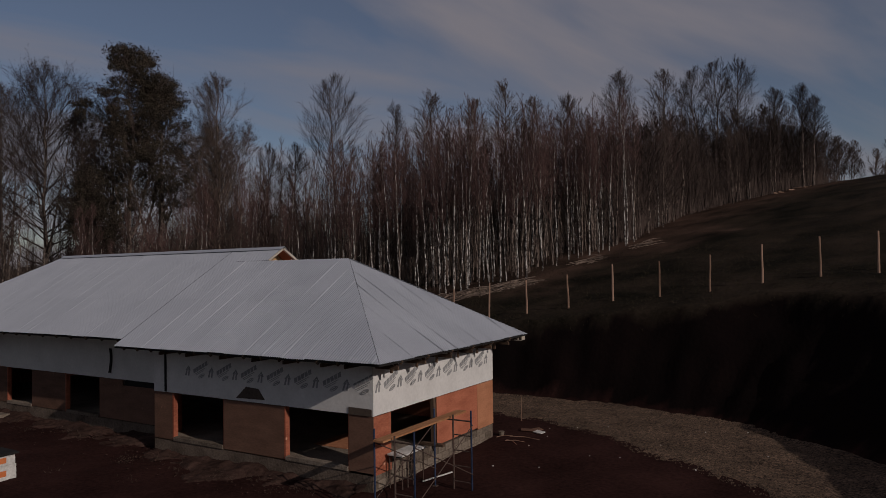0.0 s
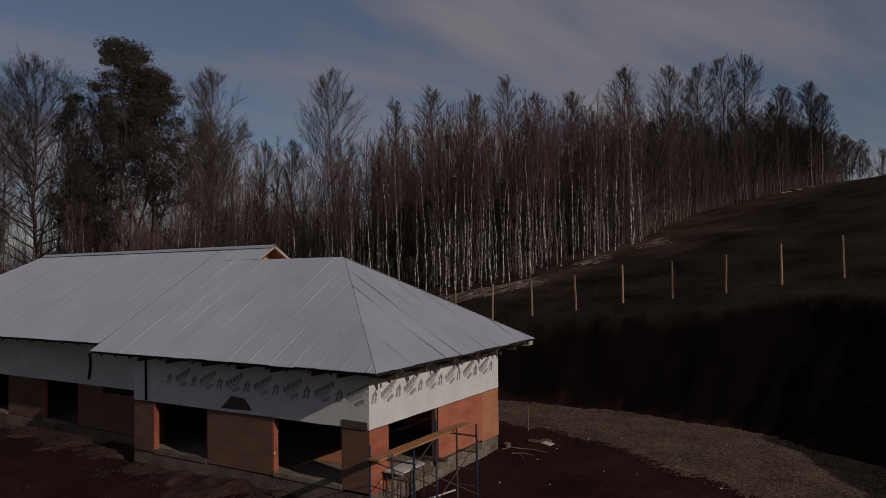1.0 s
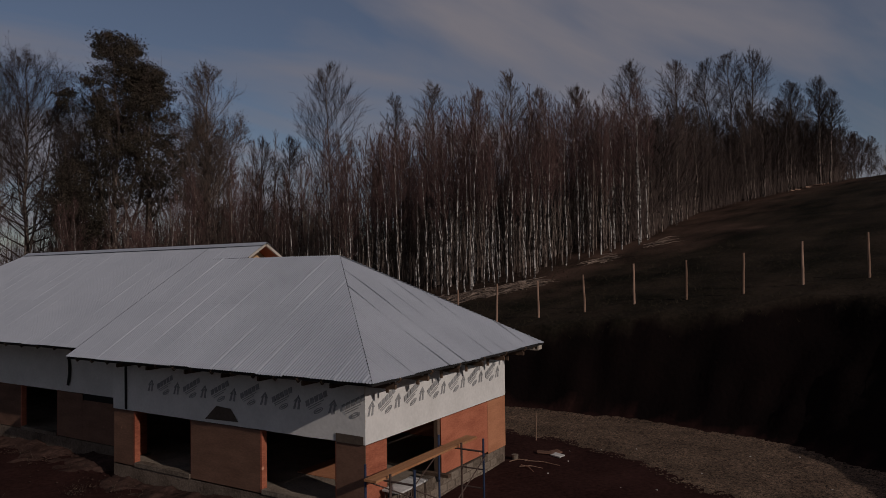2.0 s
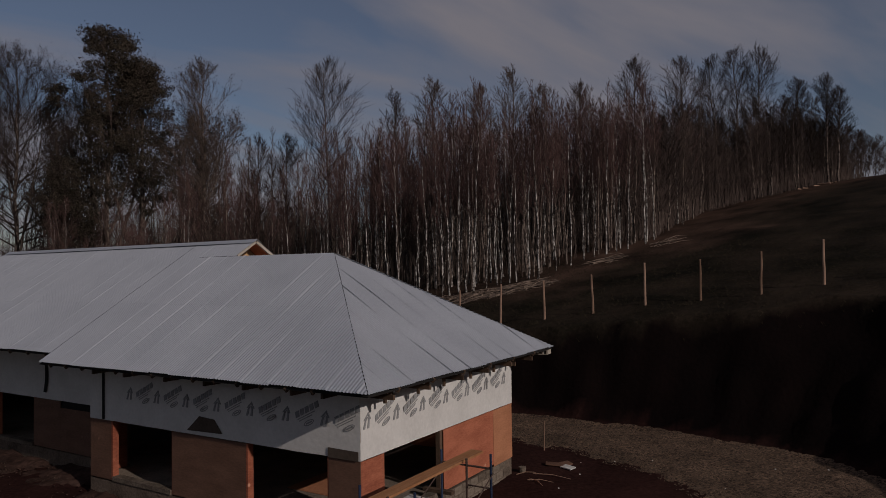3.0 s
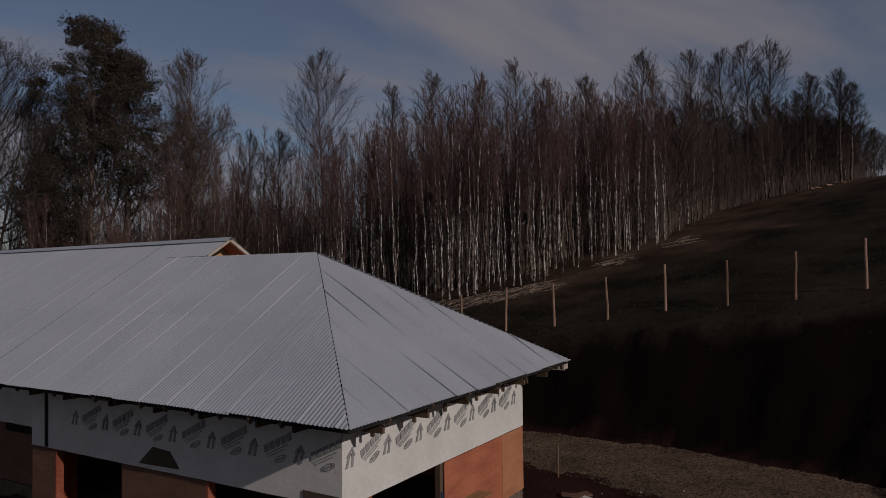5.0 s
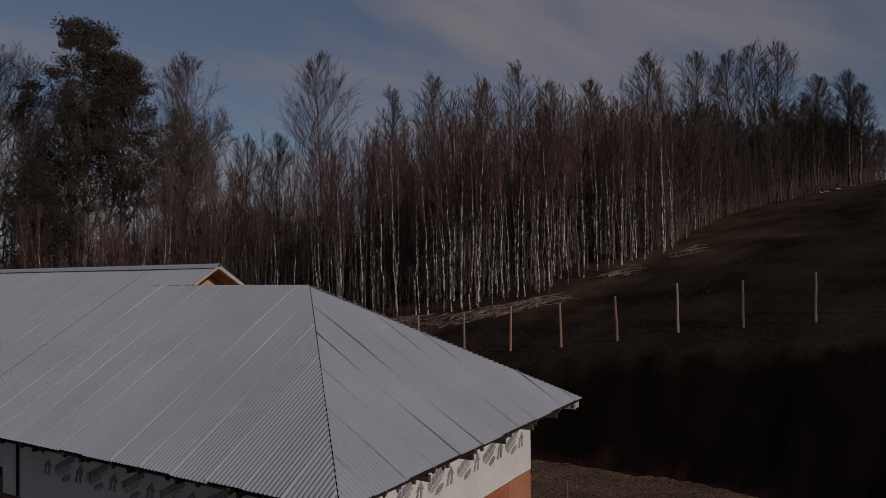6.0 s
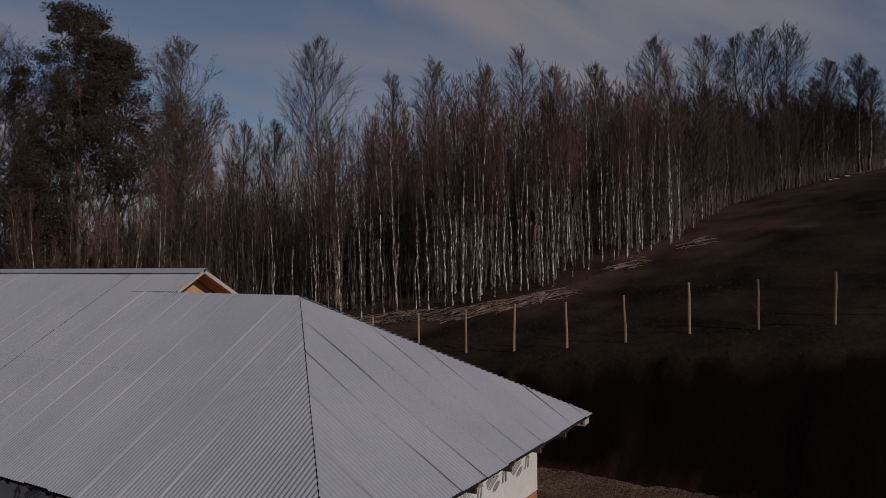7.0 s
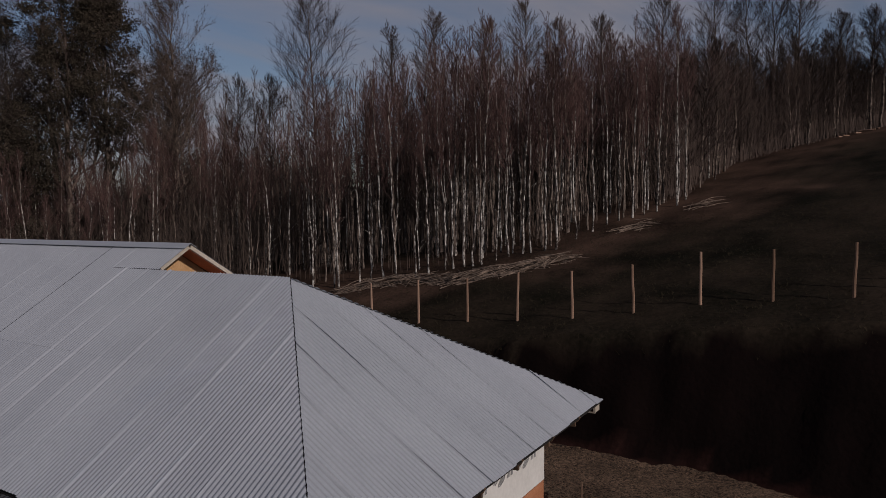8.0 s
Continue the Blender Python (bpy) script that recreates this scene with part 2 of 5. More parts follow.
MAT_STICK = material("cut_sticks", (0.03, 0.02, 0.015), (0.34, 0.25, 0.19), 2.5, 0.9, fine=7)
MAT_DRY_LEAF = material("dry_brown_leaves", (0.018, 0.014, 0.010), (0.068, 0.051, 0.040), 0.6, 0.85, fine=4)


# ---------------------------------------------------------------- mesh tools
class Build:
    """Collects vertices and faces of one mesh."""

    def __init__(self):
        self.v, self.f = [], []

    def box(self, x0, x1, y0, y1, z0, z1):
        k = len(self.v)
        self.v += [(x, y, z) for z in (z0, z1) for x, y in ((x0, y0), (x1, y0), (x1, y1), (x0, y1))]
        self.f += [tuple(k + i for i in q) for q in ((3, 2, 1, 0), (4, 5, 6, 7), (0, 1, 5, 4), (1, 2, 6, 5), (2, 3, 7, 6), (3, 0, 4, 7))]
        return self

    def beam(self, a, b, width, height):
        """A rectangular bar from a to b."""
        a, b = Vector(a), Vector(b)
        d = (b - a).normalized()
        side = d.cross(Vector((0, 0, 1)))
        side = side.normalized() if side.length > 1e-4 else Vector((1, 0, 0))
        up = side.cross(d)
        k = len(self.v)
        for p in (a, b):
            self.v += [tuple(p + side * sx * width / 2 + up * sz * height / 2) for sx, sz in ((-1, -1), (1, -1), (1, 1), (-1, 1))]
        self.f += [tuple(k + i for i in q) for q in ((3, 2, 1, 0), (4, 5, 6, 7), (0, 1, 5, 4), (1, 2, 6, 5), (2, 3, 7, 6), (3, 0, 4, 7))]
        return self

    def tube(self, pts, radii, sides=6, cap=True):
        k = len(self.v)
        pts = [Vector(p) for p in pts]
        for i, p in enumerate(pts):
            d = (pts[min(i + 1, len(pts) - 1)] - pts[max(i - 1, 0)]).normalized()
            s = d.cross(Vector((0.31, 0.92, 0.05))).normalized()
            u = s.cross(d)
            for j in range(sides):
                a = 2 * math.pi * j / sides
                self.v.append(tuple(p + (s * math.cos(a) + u * math.sin(a)) * radii[i]))
        for i in range(len(pts) - 1):
            for j in range(sides):
                a, b = k + i * sides + j, k + i * sides + (j + 1) % sides
                self.f.append((a, b, b + sides, a + sides))
        if cap:
            self.f.append(tuple(range(k + sides - 1, k - 1, -1)))
            self.f.append(tuple(range(k + (len(pts) - 1) * sides, k + len(pts) * sides)))
        return self

    def spike(self, a, b, r):
        """A three-sided twig that runs out to a point."""
        a, b = Vector(a), Vector(b)
        d = b - a
        s = d.cross(Vector((0.4, 0.3, 0.86)))
        s = s.normalized() * r if s.length > 1e-6 else Vector((r, 0, 0))
        u = s.cross(d).normalized() * r
        k = len(self.v)
        self.v += [tuple(a + s), tuple(a - s * 0.5 + u * 0.87), tuple(a - s * 0.5 - u * 0.87), tuple(b)]
        self.f += [(k, k + 1, k + 3), (k + 1, k + 2, k + 3), (k + 2, k, k + 3)]
        return self

    def prism(self, outline, depth):
        """A flat outline (a list of 3D points) pushed out by the vector depth."""
        k, n = len(self.v), len(outline)
        depth = Vector(depth)
        self.v += [tuple(Vector(p)) for p in outline] + [tuple(Vector(p) + depth) for p in outline]
        self.f.append(tuple(range(k, k + n)))
        self.f.append(tuple(range(k + 2 * n - 1, k + n - 1, -1)))
        for i in range(n):
            j = (i + 1) % n
            self.f.append((k + j, k + i, k + n + i, k + n + j))
        return self

    def mesh(self, name, mat, smooth=False):
        me = bpy.data.meshes.new(name)
        me.from_pydata(self.v, [], self.f)
        me.materials.append(mat)
        if smooth:
            me.polygons.foreach_set("use_smooth", [True] * len(me.polygons))
        me.update()
        return me

    def part(self, name, mat, parent=None, label="", smooth=False):
        ob = new(name, self.mesh(name, mat, smooth))
        if parent:
            ob.parent = parent
        return tagged(ob, label) if label else ob


def thing(name, label, category, group="", kind="", at=(0, 0, 0)):
    ob = new(name)
    ob.location = at
    ob.empty_display_size = 0.3
    return tagged(ob, label, category, group, kind)


# ---------------------------------------------------------------- ground
FOOT = [(-120, 56), (-60, 29), (-30, 16.5), (-12, 13.6), (-3.5, 13.7), (2.4, 13.5), (7.0, 12.0), (11.2, 8.3), (14.6, 3.0), (16.8, -5), (18, -20), (19, -90)]
WIDTH = [6, 5, 3, 1.2, 0.9, 1.9, 4.2, 5.5, 5.2, 5, 5, 5]

EDGE = [(-95, 11), (-60, 12.5), (-45, 17), (-31, 24.5), (-22, 22.6), (-19.4, 23.2), (-17, 24.3), (-15, 24.7), (-11.8, 25.9), (-10.4, 28.1), (-8.6, 28.5), (-7.7, 34.2), (-6.6, 35.6), (-4.5, 38), (-4.2, 42),
        (-3.6, 56), (-0.3, 61.6), (2.9, 67.8), (5.5, 73), (8.0, 79), (9.3, 84)]


def foot_distance(x, y):
    """Signed distance to the foot of the cut (above it positive) and the width of the cut there."""
    best = np.full(np.shape(x), 1e9)
    sign = np.zeros_like(best)
    wide = np.zeros_like(best)
    for (ax, ay), (bx, by), wa, wb in zip(FOOT, FOOT[1:], WIDTH, WIDTH[1:]):
        dx, dy = bx - ax, by - ay
        s = np.clip(((x - ax) * dx + (y - ay) * dy) / (dx * dx + dy * dy), 0, 1)
        d = np.hypot(x - ax - s * dx, y - ay - s * dy)
        left = np.where((x - ax) * -dy + (y - ay) * dx > 0, 1.0, -1.0)
        near = d < best
        best, sign, wide = np.where(near, d, best), np.where(near, left, sign), np.where(near, wa + s * (wb - wa), wide)
    return best * sign, wide


def wobble(x, y, s):
    return (np.sin(x * 1.7 * s + 1.3 * np.sin(y * 0.9 * s)) * np.cos(y * 1.3 * s + 0.7 + 1.1 * np.sin(x * 0.6 * s))
            + 0.5 * np.sin(x * 3.9 * s + y * 2.3 * s) * np.cos(y * 4.4 * s - x * 1.2 * s))


def hill(x, y):
    crest = 76 - np.logaddexp(0, (76 - y) / 5) * 5       # rises evenly, levels out on a crest
    z = 0.78 + 0.10 * np.clip(x, -60, 40) + 0.183 * np.maximum(crest, -30)
    z = np.where(x > 12, np.maximum(z, 4.4 + 0.03 * (x - 12)), z)
    return np.maximum(z, 0.4)


def terrain(x, y):
    x, y = np.asarray(x, float), np.asarray(y, float)
    d, w = foot_distance(x, y)
    d = d + 0.14 * wobble(x, y, 0.9)
    k = np.clip(d / w, 0, 1)
    k = np.where(k < 0.9, k * (1 - 0.12 * (0.9 - k)), k)
    high = hill(x, y) + 0.07 * wobble(x, y, 0.5) + 0.03 * wobble(x, y, 2.1)
    rough = 0.10 * wobble(x, y, 2.2) * np.clip(4 * k * (1 - k), 0, 1)
    yard = 0.035 * wobble(x, y, 0.8) + 0.015 * wobble(x, y, 3.1)
    return yard * (1 - k) + high * k + rough, k


def axis_steps(stops):
    out = []
    for (a, b, step) in stops:
        out += list(np.arange(a, b, step))
    return np.array(out + [stops[-1][1]])


gx = axis_steps([(-2400, -400, 250), (-400, -120, 40), (-120, -40, 5), (-40, -16, 1.0), (-16, 16, 0.3), (16, 30, 0.8), (30, 120, 6), (120, 400, 40), (400, 2400, 250)])
gy = axis_steps([(-2400, -400, 250), (-400, -60, 40), (-60, -16, 4), (-16, 4, 0.5), (4, 24, 0.3), (24, 44, 0.7), (44, 110, 2), (110, 400, 30), (400, 2800, 300)])
GX, GY = np.meshgrid(gx, gy)
GZ, GK = terrain(GX, GY)
nx, ny = len(gx), len(gy)
g_verts = np.stack([GX.ravel(), GY.ravel(), GZ.ravel()], 1)
idx = np.arange(nx * ny).reshape(ny, nx)
g_faces = np.stack([idx[:-1, :-1].ravel(), idx[:-1, 1:].ravel(), idx[1:, 1:].ravel(), idx[1:, :-1].ravel()], 1)
g_mesh = bpy.data.meshes.new("ground")
g_mesh.from_pydata(g_verts.tolist(), [], g_faces.tolist())
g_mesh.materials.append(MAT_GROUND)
g_mesh.polygons.foreach_set("use_smooth", [True] * len(g_mesh.polygons))
turf_attr = g_mesh.attributes.new("turf", "FLOAT", "POINT")
turf_attr.data.foreach_set("value", np.clip((GK.ravel() + 0.025 * wobble(GX, GY, 2.0).ravel() - 0.95) / 0.03, 0, 1).astype(np.float32))
# where the cut takes the tone with shade painted in
shaded_attr = g_mesh.attributes.new("shaded_earth", "FLOAT", "POINT")
shaded_attr.data.foreach_set("value", (0.9 * np.clip((GK.ravel() + 0.05 * wobble(GX, GY, 3.0).ravel() * np.clip(GK.ravel() * 20, 0, 1)) / 0.06, 0, 1)).astype(np.float32))
litter_attr = g_mesh.attributes.new("litter", "FLOAT", "POINT")
near_wood = np.full(GX.shape, 1e9)
for (ax, ay), (bx, by) in zip(EDGE, EDGE[1:]):
    s_e = np.clip(((GX - ax) * (bx - ax) + (GY - ay) * (by - ay)) / ((bx - ax) ** 2 + (by - ay) ** 2), 0, 1)
    near_wood = np.minimum(near_wood, np.hypot(GX - ax - s_e * (bx - ax), GY - ay - s_e * (by - ay)))
litter_attr.data.foreach_set("value", np.clip((7.5 + 2.0 * wobble(GX, GY, 0.35) - near_wood).ravel() / 4.5, 0, 1).astype(np.float32))
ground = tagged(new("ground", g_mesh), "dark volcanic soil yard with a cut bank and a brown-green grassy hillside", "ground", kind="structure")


def ground_z(x, y):
    """Height of the ground sheet, read off its own grid."""
    i = min(max(int(np.searchsorted(gx, x)) - 1, 0), nx - 2)
    j = min(max(int(np.searchsorted(gy, y)) - 1, 0), ny - 2)
    s, r = (x - gx[i]) / (gx[i + 1] - gx[i]), (y - gy[j]) / (gy[j + 1] - gy[j])
    return float((GZ[j, i] * (1 - s) + GZ[j, i + 1] * s) * (1 - r) + (GZ[j + 1, i] * (1 - s) + GZ[j + 1, i + 1] * s) * r)


# gravel apron that bends round the yard below the cut
def gravel_track():
    rng = np.random.default_rng(5)
    line = [(-16, 10.6, 14.2), (-8, 10.4, 14.0), (-3.6, 10.2, 14.3), (-1.4, 9.8, 14.2), (0.6, 9.7, 14.0), (1.7, 9.1, 13.9), (3.6, 8.2, 13.6), (4.8, 6.9, 13.2),
            (5.9, 6.4, 12.9), (7.0, 5.6, 12.4), (8.4, 4.7, 11.4), (9.6, 2.6, 10.3), (12.0, -1.5, 7.6), (14.5, -9.0, 3.4), (16.2, -20.0, -6.0), (17.0, -40.0, -28.0)]
    b = Build()
    n_u, n_v = 190, 30
    us = np.linspace(0, len(line) - 1.001, n_u)
    rows = []
    for u in us:
        i = int(u)
        s = u - i
        (x0, a0, c0), (x1, a1, c1) = line[i], line[i + 1]
        rows.append((x0 + s * (x1 - x0), a0 + s * (a1 - a0), c0 + s * (c1 - c0)))
    for i, (x, lo, hi) in enumerate(rows):
        for j in range(n_v + 1):
            s = j / n_v
            px = x + rng.normal(0, 0.03)
            ragged = (0.22 * math.sin(x * 3.1) + 0.16 * math.sin(x * 7.3 + 1) + rng.normal(0, 0.10)) * (1 - s) ** 6
            py = lo + s * (hi - lo) + ragged
            crown_z = 0.06 * (1 - (1 - s) ** 8) - 0.03 * (1 - s) ** 8
            b.v.append((px, py, min(ground_z(px, py), 0.06) + crown_z + rng.normal(0, 0.010)))
    for i in range(n_u - 1):
        for j in range(n_v):
            a = i * (n_v + 1) + j
            b.f.append((a, a + n_v + 1, a + n_v + 2, a + 1))
    ob = b.part("gravel_track", MAT_GRAVEL, smooth=True)
    return tagged(ob, "pale grey-brown crushed gravel track along the foot of the bank", "gravel track", kind="structure"), rows


gravel, gravel_rows = gravel_track()


# ---------------------------------------------------------------- house
TAN = 0.6247
EAVE_Y, EAVE_Z = -0.92, 3.46
COS, SIN = math.cos(math.atan(TAN)), math.sin(math.atan(TAN))
RUN = 4.285                     # half the wing's span at the eaves
RIDGE_Y = EAVE_Y + RUN
HIP_RUN = 4.365                 # how far the hip end reaches back
DEPTH = 6.73                    # the wing's end wall
MAIN_EAVE_Y, MAIN_RIDGE_Y, MAIN_LEFT = -0.6, 4.15, -26.1
MAIN_WALL_Y, STEP_X = 1.0, -9.75
MAIN_BACK_Y = 2 * MAIN_RIDGE_Y - MAIN_EAVE_Y

house = thing("house", "unfinished plywood house with grey corrugated metal hip roof", "house")


def roof_z(y):
    return EAVE_Z + (y - EAVE_Y) * TAN


roof = Build()
# boarding under the sheets
lo = 0.05
hip_x = 0.92 - HIP_RUN


def deck(outline):
    roof.prism([(x, y, z - lo) for x, y, z in outline], (0, 0, -0.02))


zr, zm = roof_z(RIDGE_Y), roof_z(MAIN_RIDGE_Y)
ze = roof_z(MAIN_EAVE_Y)
deck([(0.88, EAVE_Y + 0.04, EAVE_Z), (hip_x, RIDGE_Y, zr), (STEP_X, RIDGE_Y, zr), (STEP_X, EAVE_Y + 0.04, EAVE_Z)])
deck([(0.88, EAVE_Y + 0.04, EAVE_Z), (0.88, DEPTH + 0.88, EAVE_Z), (hip_x, RIDGE_Y, zr)])
deck([(0.88, DEPTH + 0.88, EAVE_Z), (STEP_X, DEPTH + 0.88, EAVE_Z), (STEP_X, RIDGE_Y, zr), (hip_x, RIDGE_Y, zr)])
main_hip = MAIN_LEFT + (MAIN_RIDGE_Y - MAIN_EAVE_Y)
deck([(-9.8, MAIN_EAVE_Y + 0.04, ze), (-9.8, MAIN_RIDGE_Y, zm), (main_hip, MAIN_RIDGE_Y, zm), (MAIN_LEFT + 0.04, MAIN_EAVE_Y + 0.04, ze)])
deck([(MAIN_LEFT + 0.04, MAIN_EAVE_Y + 0.04, ze), (main_hip, MAIN_RIDGE_Y, zm), (MAIN_LEFT + 0.04, MAIN_BACK_Y, ze)])
deck([(-7.3, MAIN_RIDGE_Y, zm), (-7.3, MAIN_BACK_Y, ze), (MAIN_LEFT + 0.04, MAIN_BACK_Y, ze), (main_hip, MAIN_RIDGE_Y, zm)])
deck([(-8.75, RIDGE_Y + 0.06, zr + 0.037), (-7.3, RIDGE_Y + 0.06, zr + 0.037), (-7.3, MAIN_RIDGE_Y, zm), (-8.75, MAIN_RIDGE_Y, zm)])
roof_ob = roof.part("roof", MAT_FELT, house, "grey corrugated galvanised metal hip roof")

WAVE, COVER, LONG = 0.083, 0.747, 4
sheet_rng = random.Random(3)


def sheets(origin, along, up, u0, u1, low, high, lift=0.0, joint=2.75, seg=16):
    """Corrugated sheets side by side on one slope. origin: the point of u = 0, v = 0; low(u), high(u): the range of v."""
    origin, along, up = Vector(origin), Vector(along), Vector(up)
    normal = along.cross(up).normalized()
    if normal.z < 0:
        normal = -normal
    step = WAVE / seg
    start = u0
    while start < u1 - 0.02:
        end = min(start + COVER, u1)
        cols = np.arange(max(start - WAVE * 0.5, u0), end + step * 0.5, step)
        tops = [high(c) for c in cols]
        bottoms = [low(c) for c in cols]
        tallest = max(t - b for t, b in zip(tops, bottoms))
        courses = [(-1, 99)] if tallest < joint + 0.6 else [(-1, joint + sheet_rng.uniform(-0.02, 0.02)), (joint - 0.12, 99)]
        drop = sheet_rng.uniform(-0.018, 0.018)
        phase, gape = sheet_rng.uniform(0, 6), sheet_rng.uniform(0.003, 0.017)
        for c_no, (ca, cb) in enumerate(courses):
            b = Build()
            count = 0
            for i, c in enumerate(cols):
                va, vb = max(bottoms[i] + drop, ca + bottoms[i] * 0 if c_no else bottoms[i] + drop), min(tops[i], cb)
                if c_no:
                    va = max(bottoms[i], ca)
                ok = vb - va > 0.01
                edge = max(0.0, (start + WAVE * 0.25 - c) / (WAVE * 0.75))
                h = 0.0090 * math.cos(2 * math.pi * c / WAVE) + 0.002 + lift + (0.003 if c_no else 0.0)
                if ok:
                    for q in range(LONG + 1):
                        v = va + (vb - va) * q / LONG
                        slack = gape * edge * (1 + 0.9 * math.sin(v * 1.9 + phase)) + 0.003 * math.sin(c * 0.9 + v * 1.3)
                        b.v.append(tuple(origin + along * c + up * v + normal * (h + slack)))
                    if count:
                        k = len(b.v) - 2 * (LONG + 1)
                        b.f += [(k + q, k + LONG + 1 + q, k + LONG + 2 + q, k + 1 + q) for q in range(LONG)]
                    count += 1
                else:
                    count = 0
            if b.f:
                b.part("roof_sheet", MAT_ZINC, roof_ob, smooth=True)
        start += COVER


GAP = 0.012
# front slope, one plane over wing and main block; u runs along x from the left end
up_f = Vector((0, COS, SIN))
base_f = (0, EAVE_Y, EAVE_Z)


def front_high(x):
    if x > -8.8:
        return min(RIDGE_Y + 0.03, EAVE_Y + (0.92 - x) * RUN / HIP_RUN - GAP) / COS - EAVE_Y / COS
    return (min(MAIN_RIDGE_Y, MAIN_EAVE_Y + (x - MAIN_LEFT) - GAP) - EAVE_Y) / COS


def front_low(x):
    return 0.0 if x > STEP_X else (MAIN_EAVE_Y - EAVE_Y) / COS


sheets(base_f, (1, 0, 0), up_f, MAIN_LEFT + 0.05, STEP_X - 0.02, front_low, front_high)
sheets(base_f, (1, 0, 0), up_f, STEP_X, 0.92 - GAP, front_low, front_high, 0.004)
# short strip of the main roof beyond the wing's ridge
sheets(base_f, (1, 0, 0), up_f, -8.8, -7.15, lambda x: (RIDGE_Y + 0.05 - EAVE_Y) / COS, lambda x: (MAIN_RIDGE_Y - EAVE_Y) / COS, 0.012)
# hip end over the end wall; u runs along y
hip_len = math.hypot(HIP_RUN, RUN * TAN)
sheets((0.92, EAVE_Y, EAVE_Z), (0, 1, 0), (-HIP_RUN / hip_len, 0, RUN * TAN / hip_len), GAP, 2 * RUN - GAP, lambda u: 0.0, lambda u: (min(u, 2 * RUN - u) - GAP * 0.4) * hip_len / RUN, -0.006)
# slopes at the back and the far left end
sheets((0, DEPTH + 0.92, EAVE_Z), (1, 0, 0), (0, -COS, SIN), -7.2, 0.92, lambda x: 0.0, lambda x: min(RUN, 0.92 - x) / COS, seg=4)
sheets((0, MAIN_BACK_Y, roof_z(MAIN_EAVE_Y)), (1, 0, 0), (0, -COS, SIN), MAIN_LEFT, -7.15, lambda x: 0.0, lambda x: min(MAIN_RIDGE_Y - MAIN_EAVE_Y, x - MAIN_LEFT) / COS, 0.03, seg=4)
sheets((MAIN_LEFT, MAIN_EAVE_Y, roof_z(MAIN_EAVE_Y)), (0, 1, 0), (COS, 0, SIN), 0.0, MAIN_BACK_Y - MAIN_EAVE_Y, lambda u: 0.0, lambda u: min(u, MAIN_BACK_Y - MAIN_EAVE_Y - u) / COS, seg=4)
# ridge capping on the main block
cap = Build()
for sgn in (-1, 1):
    cap.prism([(main_hip, MAIN_RIDGE_Y, zm + 0.055), (-7.12, MAIN_RIDGE_Y, zm + 0.055), (-7.12, MAIN_RIDGE_Y + sgn * 0.16, zm - 0.05), (main_hip, MAIN_RIDGE_Y + sgn * 0.16, zm - 0.05)], (0, 0, 0.006))
cap.part("ridge_cap", MAT_ZINC, roof_ob, "grey folded metal ridge cap")

# gable of the main block over the wing
gab = Build()
gab.prism([(-7.75, RIDGE_Y - 0.4, zr - 0.4), (-7.75, MAIN_BACK_Y - 0.9, roof_z(MAIN_EAVE_Y) + 0.4), (-7.75, MAIN_RIDGE_Y, zm - 0.09)], (-0.05, 0, 0))
gab.part("gable_panel", MAT_PLY_RAW, house, "raw plywood gable panel")
bar = Build()
bar.beam((-7.17, MAIN_RIDGE_Y - 0.02, zm - 0.03), (-7.17, RIDGE_Y + 0.05, zr - 0.0 + 0.05 * TAN), 0.03, 0.07)
bar.part("barge_board", MAT_PALE_WOOD, house, "pale painted barge board")
bar = Build()
bar.beam((-7.17, MAIN_RIDGE_Y + 0.02, zm - 0.03), (-7.17, MAIN_BACK_Y, roof_z(MAIN_EAVE_Y) - 0.03), 0.03, 0.08)
bar.part("barge_board", MAT_PALE_WOOD, house)
sof = Build()
sof.prism([(-7.2, MAIN_RIDGE_Y, zm - 0.075), (-7.2, MAIN_BACK_Y, roof_z(MAIN_EAVE_Y) - 0.075), (-7.74, MAIN_BACK_Y, roof_z(MAIN_EAVE_Y) - 0.075), (-7.74, MAIN_RIDGE_Y, zm - 0.075)], (0, 0, -0.012))
sof.part("soffit_board", MAT_PLY, house)

# footing walls of concrete block
FOUND_Z, FLOOR_Z, WRAP_Z = 0.45, 0.45, 1.95
foot_ob = Build().box(-0.17, -0.03, 0.0, DEPTH, -0.3, FOUND_Z).part("footing_wall", MAT_MORTAR, house, "low grey concrete block footing wall")
for x0, x1, y0, y1 in ((-8.93, -0.17, 0.0, 0.14), (-8.9, -0.17, DEPTH - 0.14, DEPTH), (-25.2, -8.93, MAIN_WALL_Y + 0.0, MAIN_WALL_Y + 0.14), (-25.17, -25.03, MAIN_WALL_Y + 0.14, 8.0),
                       (-25.2, -8.9, 8.0, 8.14), (-8.93, -8.79, 0.14, MAIN_WALL_Y)):
    Build().box(x0, x1, y0, y1, -0.3, FOUND_Z).part("footing_wall", MAT_MORTAR, house, "low stained concrete footing wall")
slab = Build()
slab.box(-8.79, -0.17, 0.17, DEPTH - 0.14, 0.25, FLOOR_Z - 0.01)
slab.box(-25.03, -8.79, MAIN_WALL_Y + 0.17, 8.0, 0.25, FLOOR_Z - 0.01)
slab.part("floor_slab", MAT_CONCRETE, house, "bare grey concrete floor slab")


